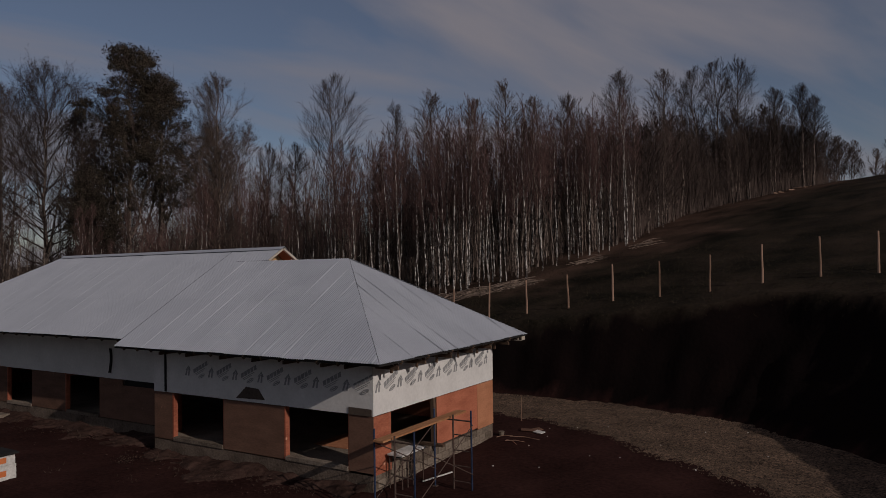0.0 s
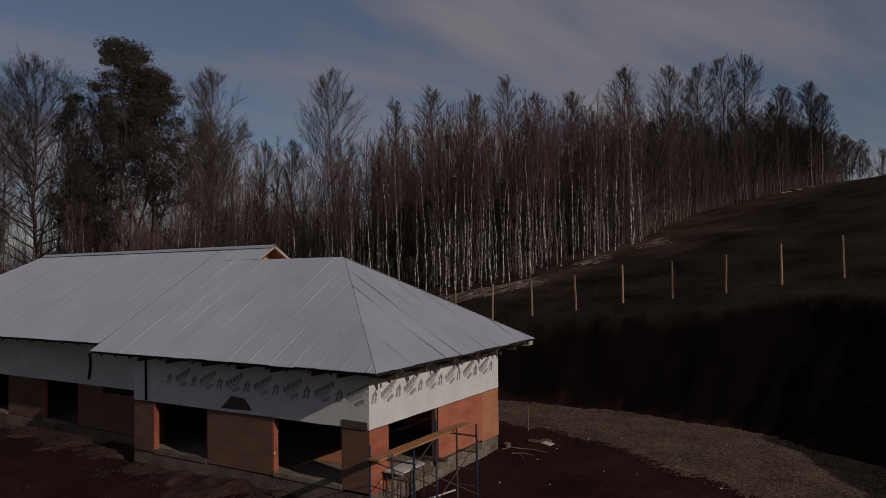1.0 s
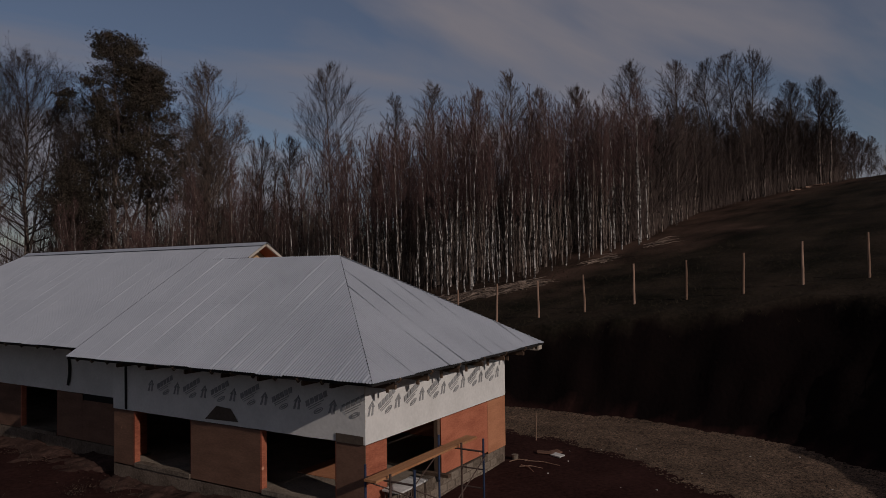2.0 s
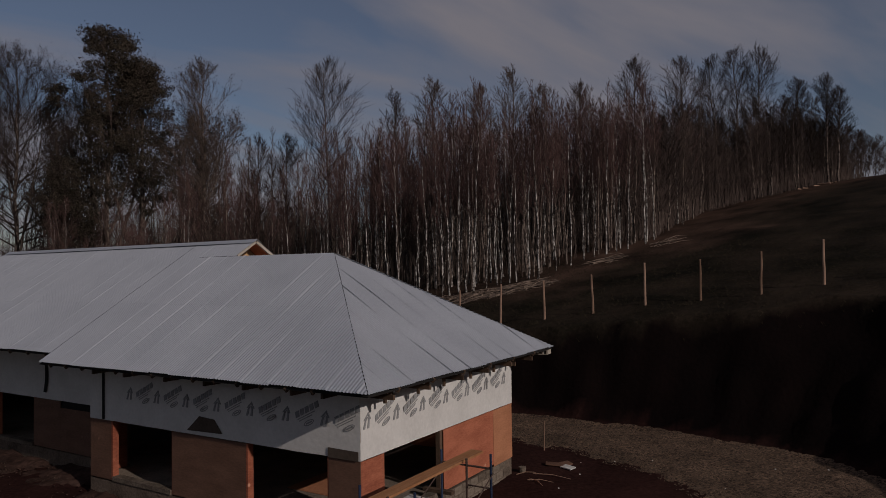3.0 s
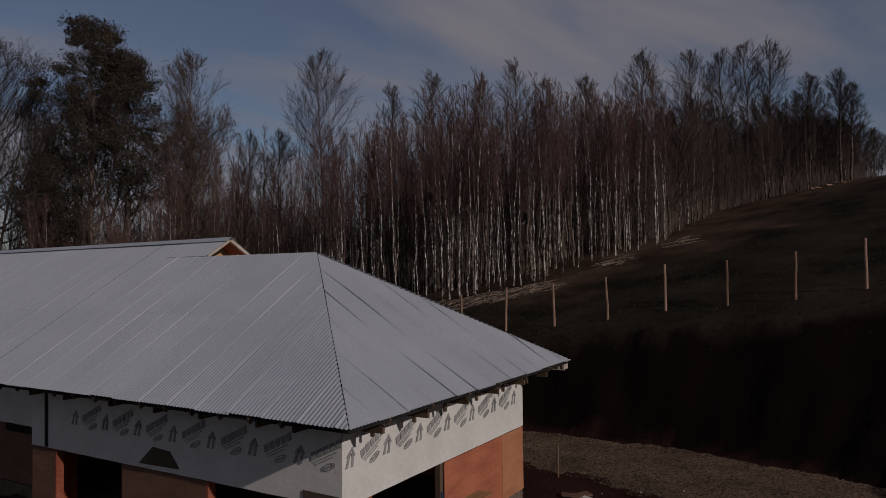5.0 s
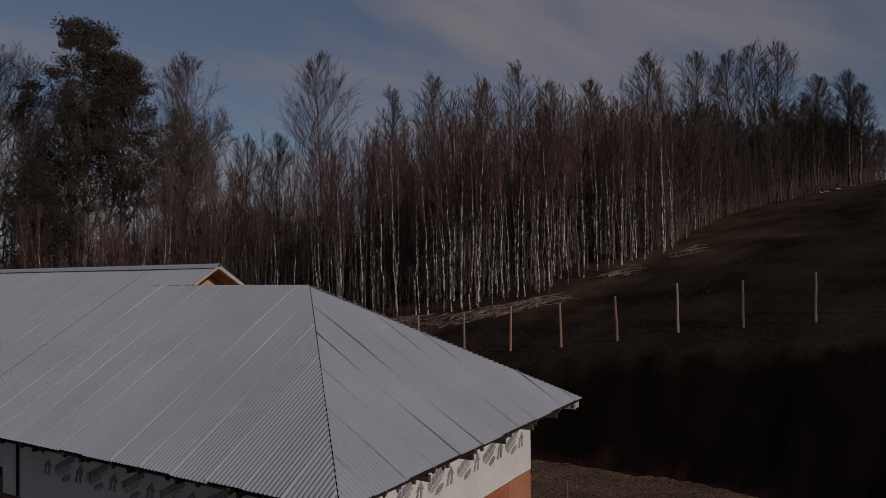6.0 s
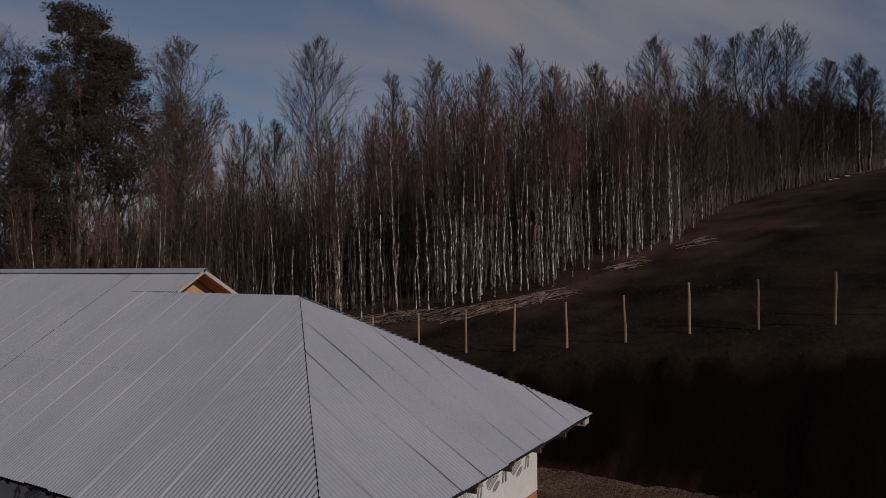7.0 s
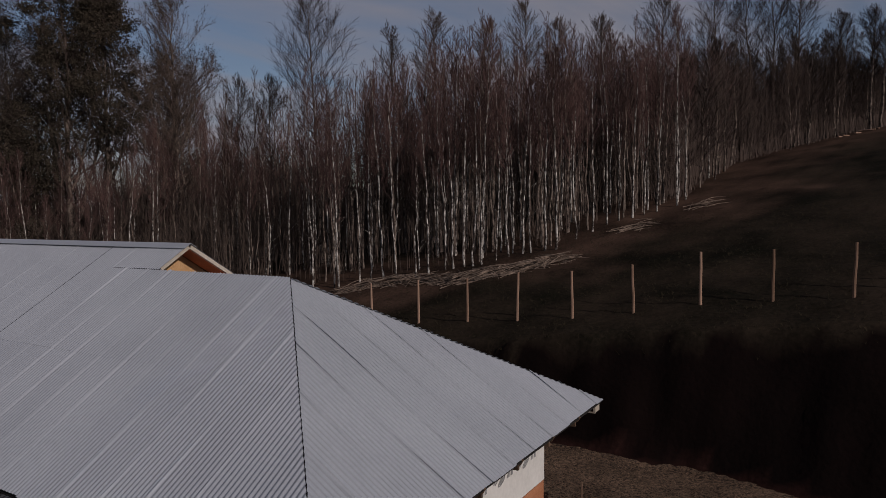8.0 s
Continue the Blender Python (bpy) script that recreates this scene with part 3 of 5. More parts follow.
def wall_panel(axis, a, b, z0, z1, at, mat, name="wall_panel", thick=0.015, label=""):
    """A sheet on a wall. axis 'x': it runs along x at y = at; 'y': along y at x = at. Its outer face lies at at."""
    p = Build()
    if axis == "x":
        p.box(a + 0.003, b - 0.003, at, at + thick, z0, z1)
    else:
        p.box(at - thick, at, a + 0.003, b - 0.003, z0, z1)
    return p.part(name, mat, house, label)


# wing, front wall
PLY = "red-brown stained plywood sheet"
# the front's sheets are darker and less red than the end wall's
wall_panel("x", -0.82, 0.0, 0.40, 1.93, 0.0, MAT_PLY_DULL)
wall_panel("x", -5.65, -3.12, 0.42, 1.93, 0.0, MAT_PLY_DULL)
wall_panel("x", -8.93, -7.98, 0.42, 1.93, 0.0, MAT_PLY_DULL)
# wing, end wall
wall_panel("y", 0.015, 0.78, 0.40, 1.93, 0.0, MAT_PLY)
wall_panel("y", 3.10, 5.62, 0.52, 1.93, 0.0, MAT_PLY)
wall_panel("y", 5.62, DEPTH, 0.46, 1.93, 0.004, MAT_PLY_TAN)
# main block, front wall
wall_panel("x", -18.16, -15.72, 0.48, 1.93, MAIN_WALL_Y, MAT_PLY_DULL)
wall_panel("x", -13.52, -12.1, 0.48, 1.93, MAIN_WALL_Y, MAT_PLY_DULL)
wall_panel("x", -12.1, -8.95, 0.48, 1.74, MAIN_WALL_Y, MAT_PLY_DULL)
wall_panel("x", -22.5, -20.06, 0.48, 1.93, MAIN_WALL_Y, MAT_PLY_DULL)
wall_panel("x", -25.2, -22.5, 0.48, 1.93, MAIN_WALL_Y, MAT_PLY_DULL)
# jambs of the openings
for x, y, lab in ((-3.12, 0.0, ""), (-7.98, 0.0, ""), (-15.72, MAIN_WALL_Y, ""), (-20.06, MAIN_WALL_Y, "")):
    j = Build().box(x - 0.045, x + 0.012, y - 0.004, y + 0.16, 0.46, 1.93)
    j.part("jamb", MAT_PLY, house)
for x, y in ((-0.86, 0.0), (-5.69, 0.0), (-13.56, MAIN_WALL_Y), (-18.2, MAIN_WALL_Y)):
    Build().box(x, x + 0.045, y + 0.016, y + 0.16, 0.46, 1.93).part("jamb", MAT_PLY, house)
for y0, y1 in ((2.98, 3.09), (0.74, 0.78)):
    Build().box(-0.14, -0.016 if y0 < 1 else -0.03, y0, y1, 0.5, 1.93).part("stud", MAT_TIMBER, house)
# sills
for x0, x1, y in ((-3.10, -0.86, 0.0), (-7.96, -5.69, 0.0), (-15.7, -13.56, MAIN_WALL_Y), (-20.04, -18.2, MAIN_WALL_Y)):
    Build().box(x0, x1, y - 0.03, y + 0.2, 0.44, 0.55).part("sill", MAT_CONCRETE, house, "rough cast concrete sill")
Build().box(-0.2, 0.03, 0.78, 2.98, 0.44, 0.58).part("sill", MAT_CONCRETE, house, "rough cast concrete sill")
# closed walls behind
for a in (Build().box(-8.9, -0.03, DEPTH - 0.1, DEPTH, 0.45, 3.4), Build().box(-0.1, -0.03, DEPTH - 0.03, DEPTH, 1.9, 3.3),
          Build().box(-25.2, -8.9, 7.95, 8.05, 0.45, 3.9), Build().box(-25.2, -25.1, MAIN_WALL_Y + 0.02, 7.95, 0.45, 3.9),
          Build().box(-8.93, -8.85, 0.02, MAIN_WALL_Y, 0.45, 3.5)):
    a.part("plywood_wall", MAT_PLY, house)
# unseen dark lining added above the rooms so no light leaks in
lin = Build()
lin.box(-8.85, -0.1, 0.1, DEPTH - 0.1, 3.0, 3.03)
lin.box(-25.1, -8.85, MAIN_WALL_Y + 0.1, 7.95, 3.0, 3.03)
lin.part("ceiling_lining", MAT_TIMBER, house)


def wrap_sheet(axis, a, b, z0, z1, at, label, seed):
    """House wrap: a slightly slack sheet with ripples, tacked along its edges."""
    r = random.Random(seed)
    ox, oz = r.uniform(0, 50), r.uniform(0, 50)
    p = Build()
    nu, nv = max(8, int((b - a) / 0.12)), 12
    for j in range(nv + 1):
        for i in range(nu + 1):
            u, w = a + (b - a) * i / nu, z0 + (z1 - z0) * j / nv
            tack = min(1.0, 5 * (j / nv)) * 0.8 + 0.2
            off = 0.011 + tack * (0.009 * noise.noise((u * 1.0 + ox, w * 1.5 + oz, 0)) + 0.012 * abs(noise.noise((u * 1.4 + w * 2.6 + ox, w * 1.1 - u * 0.5, 4))) + 0.003 * noise.noise((u * 4.2 + ox, w * 3.5, 7)))
            zz = w + (0.012 * noise.noise((u * 1.3 + ox, 9, 0)) if j == 0 else 0)
            p.v.append((u, at - off, zz) if axis == "x" else (at + off, u, zz))
    for j in range(nv):
        for i in range(nu):
            k = j * (nu + 1) + i
            p.f.append((k, k + 1, k + nu + 2, k + nu + 1))
    ob = p.part("house_wrap", MAT_WRAP, house, label, smooth=True)
    back = Build()
    if axis == "x":
        back.box(a + 0.01, b - 0.01, at + 0.004, at + 0.10, z0 + 0.02, z1)
    else:
        back.box(at - 0.10, at - 0.004, a + 0.01, b - 0.01, z0 + 0.02, z1)
    back.part("wall_core", MAT_PLY_RAW, house)
    return ob


wrap_front = wrap_sheet("x", -8.93, 0.012, WRAP_Z, 3.44, 0.0, "white house wrap with grey printed marks", 1)
wrap_end = wrap_sheet("y", -0.012, DEPTH + 0.01, WRAP_Z, 3.44, 0.0, "white house wrap with grey printed marks", 2)
wrap_main = wrap_sheet("x", -25.2, -8.94, WRAP_Z, 3.9, MAIN_WALL_Y, "plain white house wrap", 3)

# lookouts and hanging stubs under the eaves
for y in (0.12, 1.41, 2.79, 4.03, 5.29, 6.55):
    Build().box(-0.02, 0.74, y - 0.03, y + 0.03, 3.18, 3.28).box(0.62, 0.70, y - 0.028, y + 0.028, 3.27, 3.50).part("lookout", MAT_TIMBER, house)
for y in (0.38, 1.58, 2.62, 3.86, 5.07, 6.3):
    Build().box(0.30, 0.36, y - 0.025, y + 0.025, 3.04, 3.62).part("hanger", MAT_TIMBER, house)
for x in (-0.34, -1.13, -2.47, -3.66, -4.98, -6.46, -7.7):
    Build().box(x - 0.03, x + 0.03, -0.72, 0.02, 3.25, 3.35).box(x - 0.028, x + 0.028, -0.68, -0.60, 3.30, 3.52).part("lookout", MAT_TIMBER, house)
for y in np.arange(0.5, DEPTH + 0.3, 1.26):
    Build().beam((0.87, y - 0.4, EAVE_Z - 0.09), (-0.1, y - 0.4, EAVE_Z - 0.09 + 0.97 * TAN), 0.045, 0.10).part("rafter", MAT_TIMBER, house)
for x in np.arange(-9.3, -0.1, 0.68):
    Build().beam((x, EAVE_Y + 0.05, EAVE_Z - 0.09), (x, 0.1, EAVE_Z - 0.09 + 0.97 * TAN), 0.045, 0.10).part("rafter", MAT_TIMBER, house)
for x in np.arange(-24.5, -9.9, 0.9):
    Build().beam((x, MAIN_EAVE_Y + 0.05, ze - 0.09), (x, MAIN_WALL_Y + 0.1, ze - 0.09 + 1.65 * TAN), 0.045, 0.10).part("rafter", MAT_TIMBER, house)
# pale tails of the back eave, seen past the far corner
# the sunlight on these timbers is put into their pale colour
for k in range(8):
    x = 0.84 - 0.13 * k
    Build().box(x - 0.024, x + 0.024, DEPTH + 0.60, DEPTH + 0.84, 3.26 + 0.004 * k, 3.41).part("lookout", MAT_PALE_WOOD, house, "timber lookout in a sunlit pale tone")
Build().box(0.30, 0.86, DEPTH + 0.60, DEPTH + 0.63, 3.24, 3.262).part("soffit_batten", MAT_PALE_WOOD, house)

# concrete blocks of the footing walls, two courses
BLOCK = Build()
for (bx0, bx1, bz0, bz1) in ((0.0, 0.385, 0.0, 0.19),):
    c = 0.008
    BLOCK.v = [(bx0, 0.012, bz0), (bx1, 0.012, bz0), (bx1, 0.012, bz1), (bx0, 0.012, bz1), (bx0 + c, -0.016, bz0 + c), (bx1 - c, -0.016, bz0 + c), (bx1 - c, -0.016, bz1 - c), (bx0 + c, -0.016, bz1 - c)]
    BLOCK.f = [(4, 5, 6, 7), (0, 1, 5, 4), (1, 2, 6, 5), (2, 3, 7, 6), (3, 0, 4, 7)]
block_mesh = BLOCK.mesh("concrete_block", MAT_CONCRETE)
block_rng = random.Random(8)


def lay_blocks(start, turn, length, courses):
    for row in range(courses):
        z = FOUND_Z - 0.205 * (row + 1) + 0.005
        u = -0.2 * (row % 2)
        while u < length - 0.05:
            if u >= 0 and u + 0.385 <= length + 0.02:
                ob = new("concrete_block", block_mesh)
                ob.parent = foot_ob
                x, y = start
                ca, sa = math.cos(radians(turn)), math.sin(radians(turn))
                d = block_rng.uniform(-0.005, 0.005)
                ob.matrix_basis = pose(x + ca * u + sa * d, y + sa * u - ca * d, z + block_rng.uniform(-0.003, 0.003), 0, 0, turn + block_rng.uniform(-0.4, 0.4))
            u += 0.4


# ink on the wrap: pictogram, slanted lettering and a ringed seal, over and over
def on_wrap(axis, u, z, out):
    return (u, -out, z) if axis == "x" else (out, u, z)


def flat(axis, corners, name, parent, mat=MAT_INK, out=0.030, label=""):
    p = Build()
    p.prism([on_wrap(axis, u, z, out) for u, z in corners], on_wrap(axis, 0, 0, -0.006))
    return p.part(name, mat, parent, label)


def printed_row(axis, parent, places, u_max):
    tilt = math.atan2(0.29, 0.62)
    ct, st = math.cos(tilt), math.sin(tilt)
    for k, u0 in enumerate(places):
        z0 = 2.72
        # house pictogram
        def at(du, dz):
            return (u0 + du + 0.25 * dz, z0 + dz)
        ic = Build()
        for poly in ([(-0.12, 0.0), (0.0, 0.15), (0.12, 0.0), (0.075, 0.0), (0.0, 0.09), (-0.075, 0.0)], [(-0.10, -0.17), (-0.035, -0.17), (-0.03, -0.02), (0.0, 0.06), (-0.075, 0.0)],
                     [(0.035, -0.17), (0.10, -0.17), (0.075, 0.0), (0.0, 0.06), (0.03, -0.02)]):
            ic.prism([on_wrap(axis, *at(*c), 0.030) for c in poly], on_wrap(axis, 0, 0, -0.006))
        ic.part("printed_pictogram", MAT_INK, parent)
        # lettering as bars
        def line(a, b, low, high, shear=0.03):
            out = []
            for du, dz in ((a, low), (b, low), (b + shear, high), (a + shear, high)):
                out.append((u0 + 0.27 + du * ct - dz * st, z0 - 0.09 + du * st + dz * ct))
            return out
        if u0 + 0.95 > u_max:
            continue
        for q in range(5):
            flat(axis, line(0.145 * q, 0.145 * q + 0.115, 0.0, 0.125), "printed_bar", parent)
        for q, (a, b) in enumerate(((0.03, 0.56), (0.06, 0.45))):
            flat(axis, line(a, b, -0.048 - 0.045 * q, -0.030 - 0.045 * q, 0.006), "printed_bar", parent)
        ring = Build()
        n = 14
        outer = [(0.30 + 0.15 * math.cos(2 * math.pi * i / n), -0.20 + 0.055 * math.sin(2 * math.pi * i / n)) for i in range(n)]
        inner = [(0.30 + 0.128 * math.cos(2 * math.pi * i / n), -0.20 + 0.036 * math.sin(2 * math.pi * i / n)) for i in range(n)]
        for i in range(n):
            j = (i + 1) % n
            quad = [outer[i], outer[j], inner[j], inner[i]]
            ring.prism([on_wrap(axis, u0 + 0.27 + du * ct - dz * st, z0 - 0.09 + du * st + dz * ct, 0.030) for du, dz in quad], on_wrap(axis, 0, 0, -0.006))
        ring.prism([on_wrap(axis, *c, 0.030) for c in line(0.21, 0.39, -0.215, -0.185, 0.0)], on_wrap(axis, 0, 0, -0.006))
        ring.part("printed_seal", MAT_INK, parent)


printed_row("y", wrap_end, [0.20 + 1.005 * k for k in range(7)], DEPTH + 0.25)
printed_row("x", wrap_front, [-7.23 + 1.06 * k for k in range(7)], 0.1)
# dark felt patch, corner flap and dark tapes
flat("x", [(-5.08, 2.03), (-3.88, 2.06), (-4.15, 2.36), (-4.65, 2.39)], "board_patch", house, MAT_BOARD, 0.032, "brown board patch nailed over the wrap")
flat("x", [(-0.80, 1.945), (-0.03, 1.945), (-0.03, 2.13), (-0.80, 2.14)], "board_strip", house, MAT_BOARD, 0.034, "brown board strip nailed at the corner")
flat("x", [(-8.38, 1.97), (-8.27, 1.97), (-8.28, 3.2), (-8.39, 3.2)], "dark_tape", house, MAT_FELT, 0.034, "black tape down the wrap")
tape = Build()
bend = [(2.15 + k * 0.15, 0.10 * math.sin(k / 6 * 2.6)) for k in range(7)]
tape.prism([(-12.93 + o, MAIN_WALL_Y - 0.045, z) for z, o in bend] + [(-12.78 + o, MAIN_WALL_Y - 0.045, z) for z, o in reversed(bend)], (0, 0.012, 0))
tape.part("dark_tape", MAT_FELT, house, "black loose tape down the wrap")
# black strip set in the gap over the low panel, standing in for shade
Build().box(-12.1, -8.95, MAIN_WALL_Y + 0.05, MAIN_WALL_Y + 0.06, 1.7, 1.95).part("gap_shade_strip", MAT_FELT, house)
# tan sheet on the floor inside, painting in the patch of sunlight
Build().box(-3.6, -2.3, 1.7, 3.3, FLOOR_Z - 0.006, FLOOR_Z + 0.012).part("floor_sheet", MAT_PLY_TAN, house, "tan sheet standing in for sunlight on the floor")
lay_blocks((-0.03, 0.0), 90, DEPTH, 3)


# ---------------------------------------------------------------- fence on the hill
post_rng = random.Random(11)
post_xy = [(-11.8, 16.6), (-9.5, 16.6), (-7.3, 16.6), (-5.25, 16.6), (-3.16, 16.6), (-1.2, 17.1), (0.86, 17.5), (2.95, 17.8), (5.12, 17.9), (7.2, 18.4), (9.42, 18.7), (11.5, 18.8), (13.7, 18.9)]
for x, y in post_xy:
    z = ground_z(x, y)
    h = post_rng.uniform(1.62, 1.78)
    lean = post_rng.uniform(-0.08, 0.05)
    bend = post_rng.uniform(-0.010, 0.010)
    b = Build().tube([(0, 0, -0.25), (lean * -0.3 + bend, 0, h * 0.35), (lean * -0.65 - bend, bend, h * 0.7), (-0.9 * lean, 0, h)], [0.052, 0.05, 0.045, 0.04], 7)
    ob = b.part("fence_post", MAT_POST, smooth=False)
    ob.location = (x, y, z)
    tagged(ob, "rough split wooden fence post on the grassy hillside", "fence post", "fence posts along the hillside")


# ---------------------------------------------------------------- trees
def turned_from(r, d, angle):
    """A way that leaves d at that angle (radians), to a side picked at random."""
    side = d.cross(Vector((r.gauss(0, 1), r.gauss(0, 1), r.gauss(0, 1))))
    side = side.normalized() if side.length > 1e-5 else Vector((1, 0, 0))
    return (d * math.cos(angle) + side * math.sin(angle)).normalized()


def along_path(pts, g):
    q = min(max(g, 0.0), 0.999) * (len(pts) - 1)
    i = int(q)
    return pts[i].lerp(pts[i + 1], q - i), (pts[i + 1] - pts[i]).normalized()


def bare_tree(seed, height, girth, clear=0.4, limbs=32, subs=6, twigs=6, reach=0.13, lift=0.16, fine=0.008, forks=0, wild=1.0, low_twigs=0, angle=0.72):
    """Trunk and leafless crown of one tree: limbs leave the stem at an angle and bend upwards, with finer wood on them.
    Returns the two builds and the ends of the twigs."""
    r = random.Random(seed)
    trunk, crown, tips = Build(), Build(), []
    n = 14
    dx, dy = r.uniform(-0.5, 0.5) * wild, r.uniform(-0.5, 0.5) * wild
    path, ox, oy = [Vector((0, 0, -0.3))], 0.0, 0.0
    for i in range(1, n + 1):
        ox = ox * 0.72 + r.gauss(0, 0.065) * wild
        oy = oy * 0.72 + r.gauss(0, 0.065) * wild
        path.append(Vector((dx * (i / n) ** 1.4 + ox, dy * (i / n) ** 1.4 + oy, height * i / n)))
    rad = [girth * (1 - i / n) ** 0.85 + 0.007 for i in range(n + 1)]
    rad[0] *= 1.3
    trunk.tube(path, rad, 7, cap=False)
    stems = [(path, rad, clear)]
    for k in range(forks):
        g = r.uniform(0.22, 0.45)
        p0, d = along_path(path, g)
        d = turned_from(r, Vector((0, 0, 1)), r.uniform(0.35, 0.6))
        top = height * r.uniform(0.72, 0.94)
        fp, m = [p0], 8
        for j in range(m):
            d = (d + Vector((r.gauss(0, 0.09), r.gauss(0, 0.09), 0.22))).normalized()
            fp.append(fp[-1] + d * (top - p0.z) / m)
        fr = [girth * 0.62 * (1 - g) * (1 - j / m) ** 0.85 + 0.008 for j in range(m + 1)]
        trunk.tube(fp, fr, 5, cap=False)
        stems.append((fp, fr, 0.25))
    for k in range(limbs):
        sp, sr, low = stems[k % len(stems)] if k % 2 else stems[0]
        c = ((k + r.random()) / limbs) ** 0.9
        p, along = along_path(sp, low + (0.985 - low) * c)
        i = min(int((low + (0.985 - low) * c) * (len(sp) - 1)), len(sp) - 2)
        c = min(1.0, max(0.0, (p.z / height - clear) / (1 - clear)))
        swell = 0.22 + 0.78 * math.sin(math.pi * (0.20 + 0.74 * c))
        ln = height * reach / 0.62 * swell * r.uniform(0.6, 1.12)
        ln = min(ln, max(0.5, (height * 1.02 - p.z) * 1.05 + 0.25))
        d = turned_from(r, Vector((0, 0, 1)), angle * r.uniform(0.75, 1.25) * (1.12 - 0.5 * c))
        base_r = max(sr[i] * 0.48, 0.009)
        ways = []
        for s in range(4):
            d = (d + Vector((r.gauss(0, 0.11), r.gauss(0, 0.11), lift + r.gauss(0, 0.06)))).normalized()
            ways.append(d)
        # limbs end at an egg-shaped outline
        middle, half = height * (clear + 0.30 * (1 - clear)), height * 0.735 * (1 - clear)
        for s in range(7):
            tip = p + sum(ways, Vector((0, 0, 0))) * ln / 4
            wide = height * reach * max(0.02, 1 - ((tip.z - middle) / half) ** 2) ** 0.45
            if math.hypot(tip.x, tip.y) < wide * (1 + 0.12 * len(stems)):
                break
            ln *= 0.82
        ln = max(ln, 0.35)
        pts = [p]
        for d in ways:
            pts.append(pts[-1] + d * ln / 4)
        crown.tube(pts, [base_r, base_r * 0.72, base_r * 0.5, base_r * 0.3, 0.005], 3, cap=False)
        for m in range(subs):
            g = 0.18 + 0.8 * (m + r.random()) / subs
            q0, da = along_path(pts, g)
            e = (turned_from(r, da, r.uniform(0.4, 0.85)) + Vector((0, 0, 0.20))).normalized()
            sl = ln * (0.62 - 0.36 * g) * r.uniform(0.7, 1.25)
            q1 = q0 + e * sl * 0.55
            e2 = (e + Vector((r.gauss(0, 0.16), r.gauss(0, 0.16), 0.16))).normalized()
            q2 = q1 + e2 * sl * 0.45
            crown.spike(q0, q2, max(base_r * 0.34, fine))
            for w in range(twigs):
                o = q0.lerp(q2, 0.12 + 0.85 * (w + r.random()) / twigs)
                t = (turned_from(r, e2, r.uniform(0.3, 0.8)) + Vector((0, 0, 0.12))).normalized()
                end = o + t * sl * r.uniform(0.28, 0.6)
                crown.spike(o, end, fine)
                tips.append(end)
    # thin dead side shoots on the bare lower stem
    for k in range(low_twigs):
        p, along = along_path(path, r.uniform(0.12, clear + 0.1))
        d = turned_from(r, Vector((0, 0, 1)), r.uniform(0.6, 1.2))
        ln = r.uniform(0.4, 1.4)
        mid = p + d * ln * 0.6
        trunk.spike(p, mid + (d + Vector((0, 0, 0.5))) * ln * 0.3, 0.006)
    return trunk, crown, tips


def leaf_faces(b, r, p, size):
    n1 = Vector((r.gauss(0, 1), r.gauss(0, 1), r.gauss(0, 1))).normalized() * size
    n2 = n1.cross(Vector((r.gauss(0, 1), r.gauss(0, 1), r.gauss(0, 1)))).normalized() * size * 0.6
    k = len(b.v)
    b.v += [tuple(p - n1), tuple(p + n2), tuple(p + n1), tuple(p - n2)]
    b.f.append((k, k + 1, k + 2, k + 3))


def tree_master(name, seed, bark, twig, label, category, leaves=0, leaf_size=0.06, **kw):
    tr, cr, tips = bare_tree(seed, **kw)
    t = thing(name, label, category)
    tr.part("trunk", bark, t, smooth=True)
    cr.part("crown", twig, t)
    if leaves:
        r = random.Random(seed + 5)
        b = Build()
        for k in range(leaves):
            leaf_faces(b, r, r.choice(tips) + Vector((r.gauss(0, 0.08), r.gauss(0, 0.08), r.gauss(0, 0.08))), leaf_size * r.uniform(0.6, 1.3))
        b.part("leaves", MAT_DRY_LEAF, t)
    return t


EDGE_LEN = [math.dist(a, b) for a, b in zip(EDGE, EDGE[1:])]


def behind_edge(s, depth):
    """A place in the wood: s metres along its edge, depth metres behind it."""
    for (a, b, ln) in zip(EDGE, EDGE[1:], EDGE_LEN):
        if s <= ln:
            ux, uy = (b[0] - a[0]) / ln, (b[1] - a[1]) / ln
            return a[0] + ux * s - uy * depth, a[1] + uy * s + ux * depth
        s -= ln
    return b[0] - uy * depth, b[1] + ux * depth


tree_rng = random.Random(21)
masters = []
for k in range(12):
    h = (7.8, 8.6, 9.2, 9.8, 10.3, 8.2, 10.8, 9.0, 9.9, 8.8, 10.0, 9.4)[k]
    white = k % 3 != 1
    masters.append((h, tree_master("birch_tree", 100 + k, MAT_BIRCH if white else MAT_BROWN_BARK, MAT_TWIG,
                                   "slender leafless birch with white bark and red-brown twigs" if white else "slender leafless young birch with brown bark and twigs", "tree",
                                   height=h, girth=0.031 + 0.006 * (k % 4), clear=(0.40, 0.50, 0.44, 0.54)[k % 4], limbs=29, subs=5, twigs=6, reach=0.090 + 0.010 * (k % 3),
                                   angle=0.60, lift=0.20, fine=0.008, low_twigs=9, wild=0.62)))


def spread_trees(count, s0, s1, d0, d1, keep, total):
    tries = 0
    while len(total) < count and tries < 40000:
        tries += 1
        s = tree_rng.uniform(s0, s1)
        d = d0 + (d1 - d0) * tree_rng.random() ** 1.5
        x, y = behind_edge(s, d)
        if all((x - a) ** 2 + (y - b) ** 2 > keep * keep for a, b in total):
            total.append((x, y))
    return total


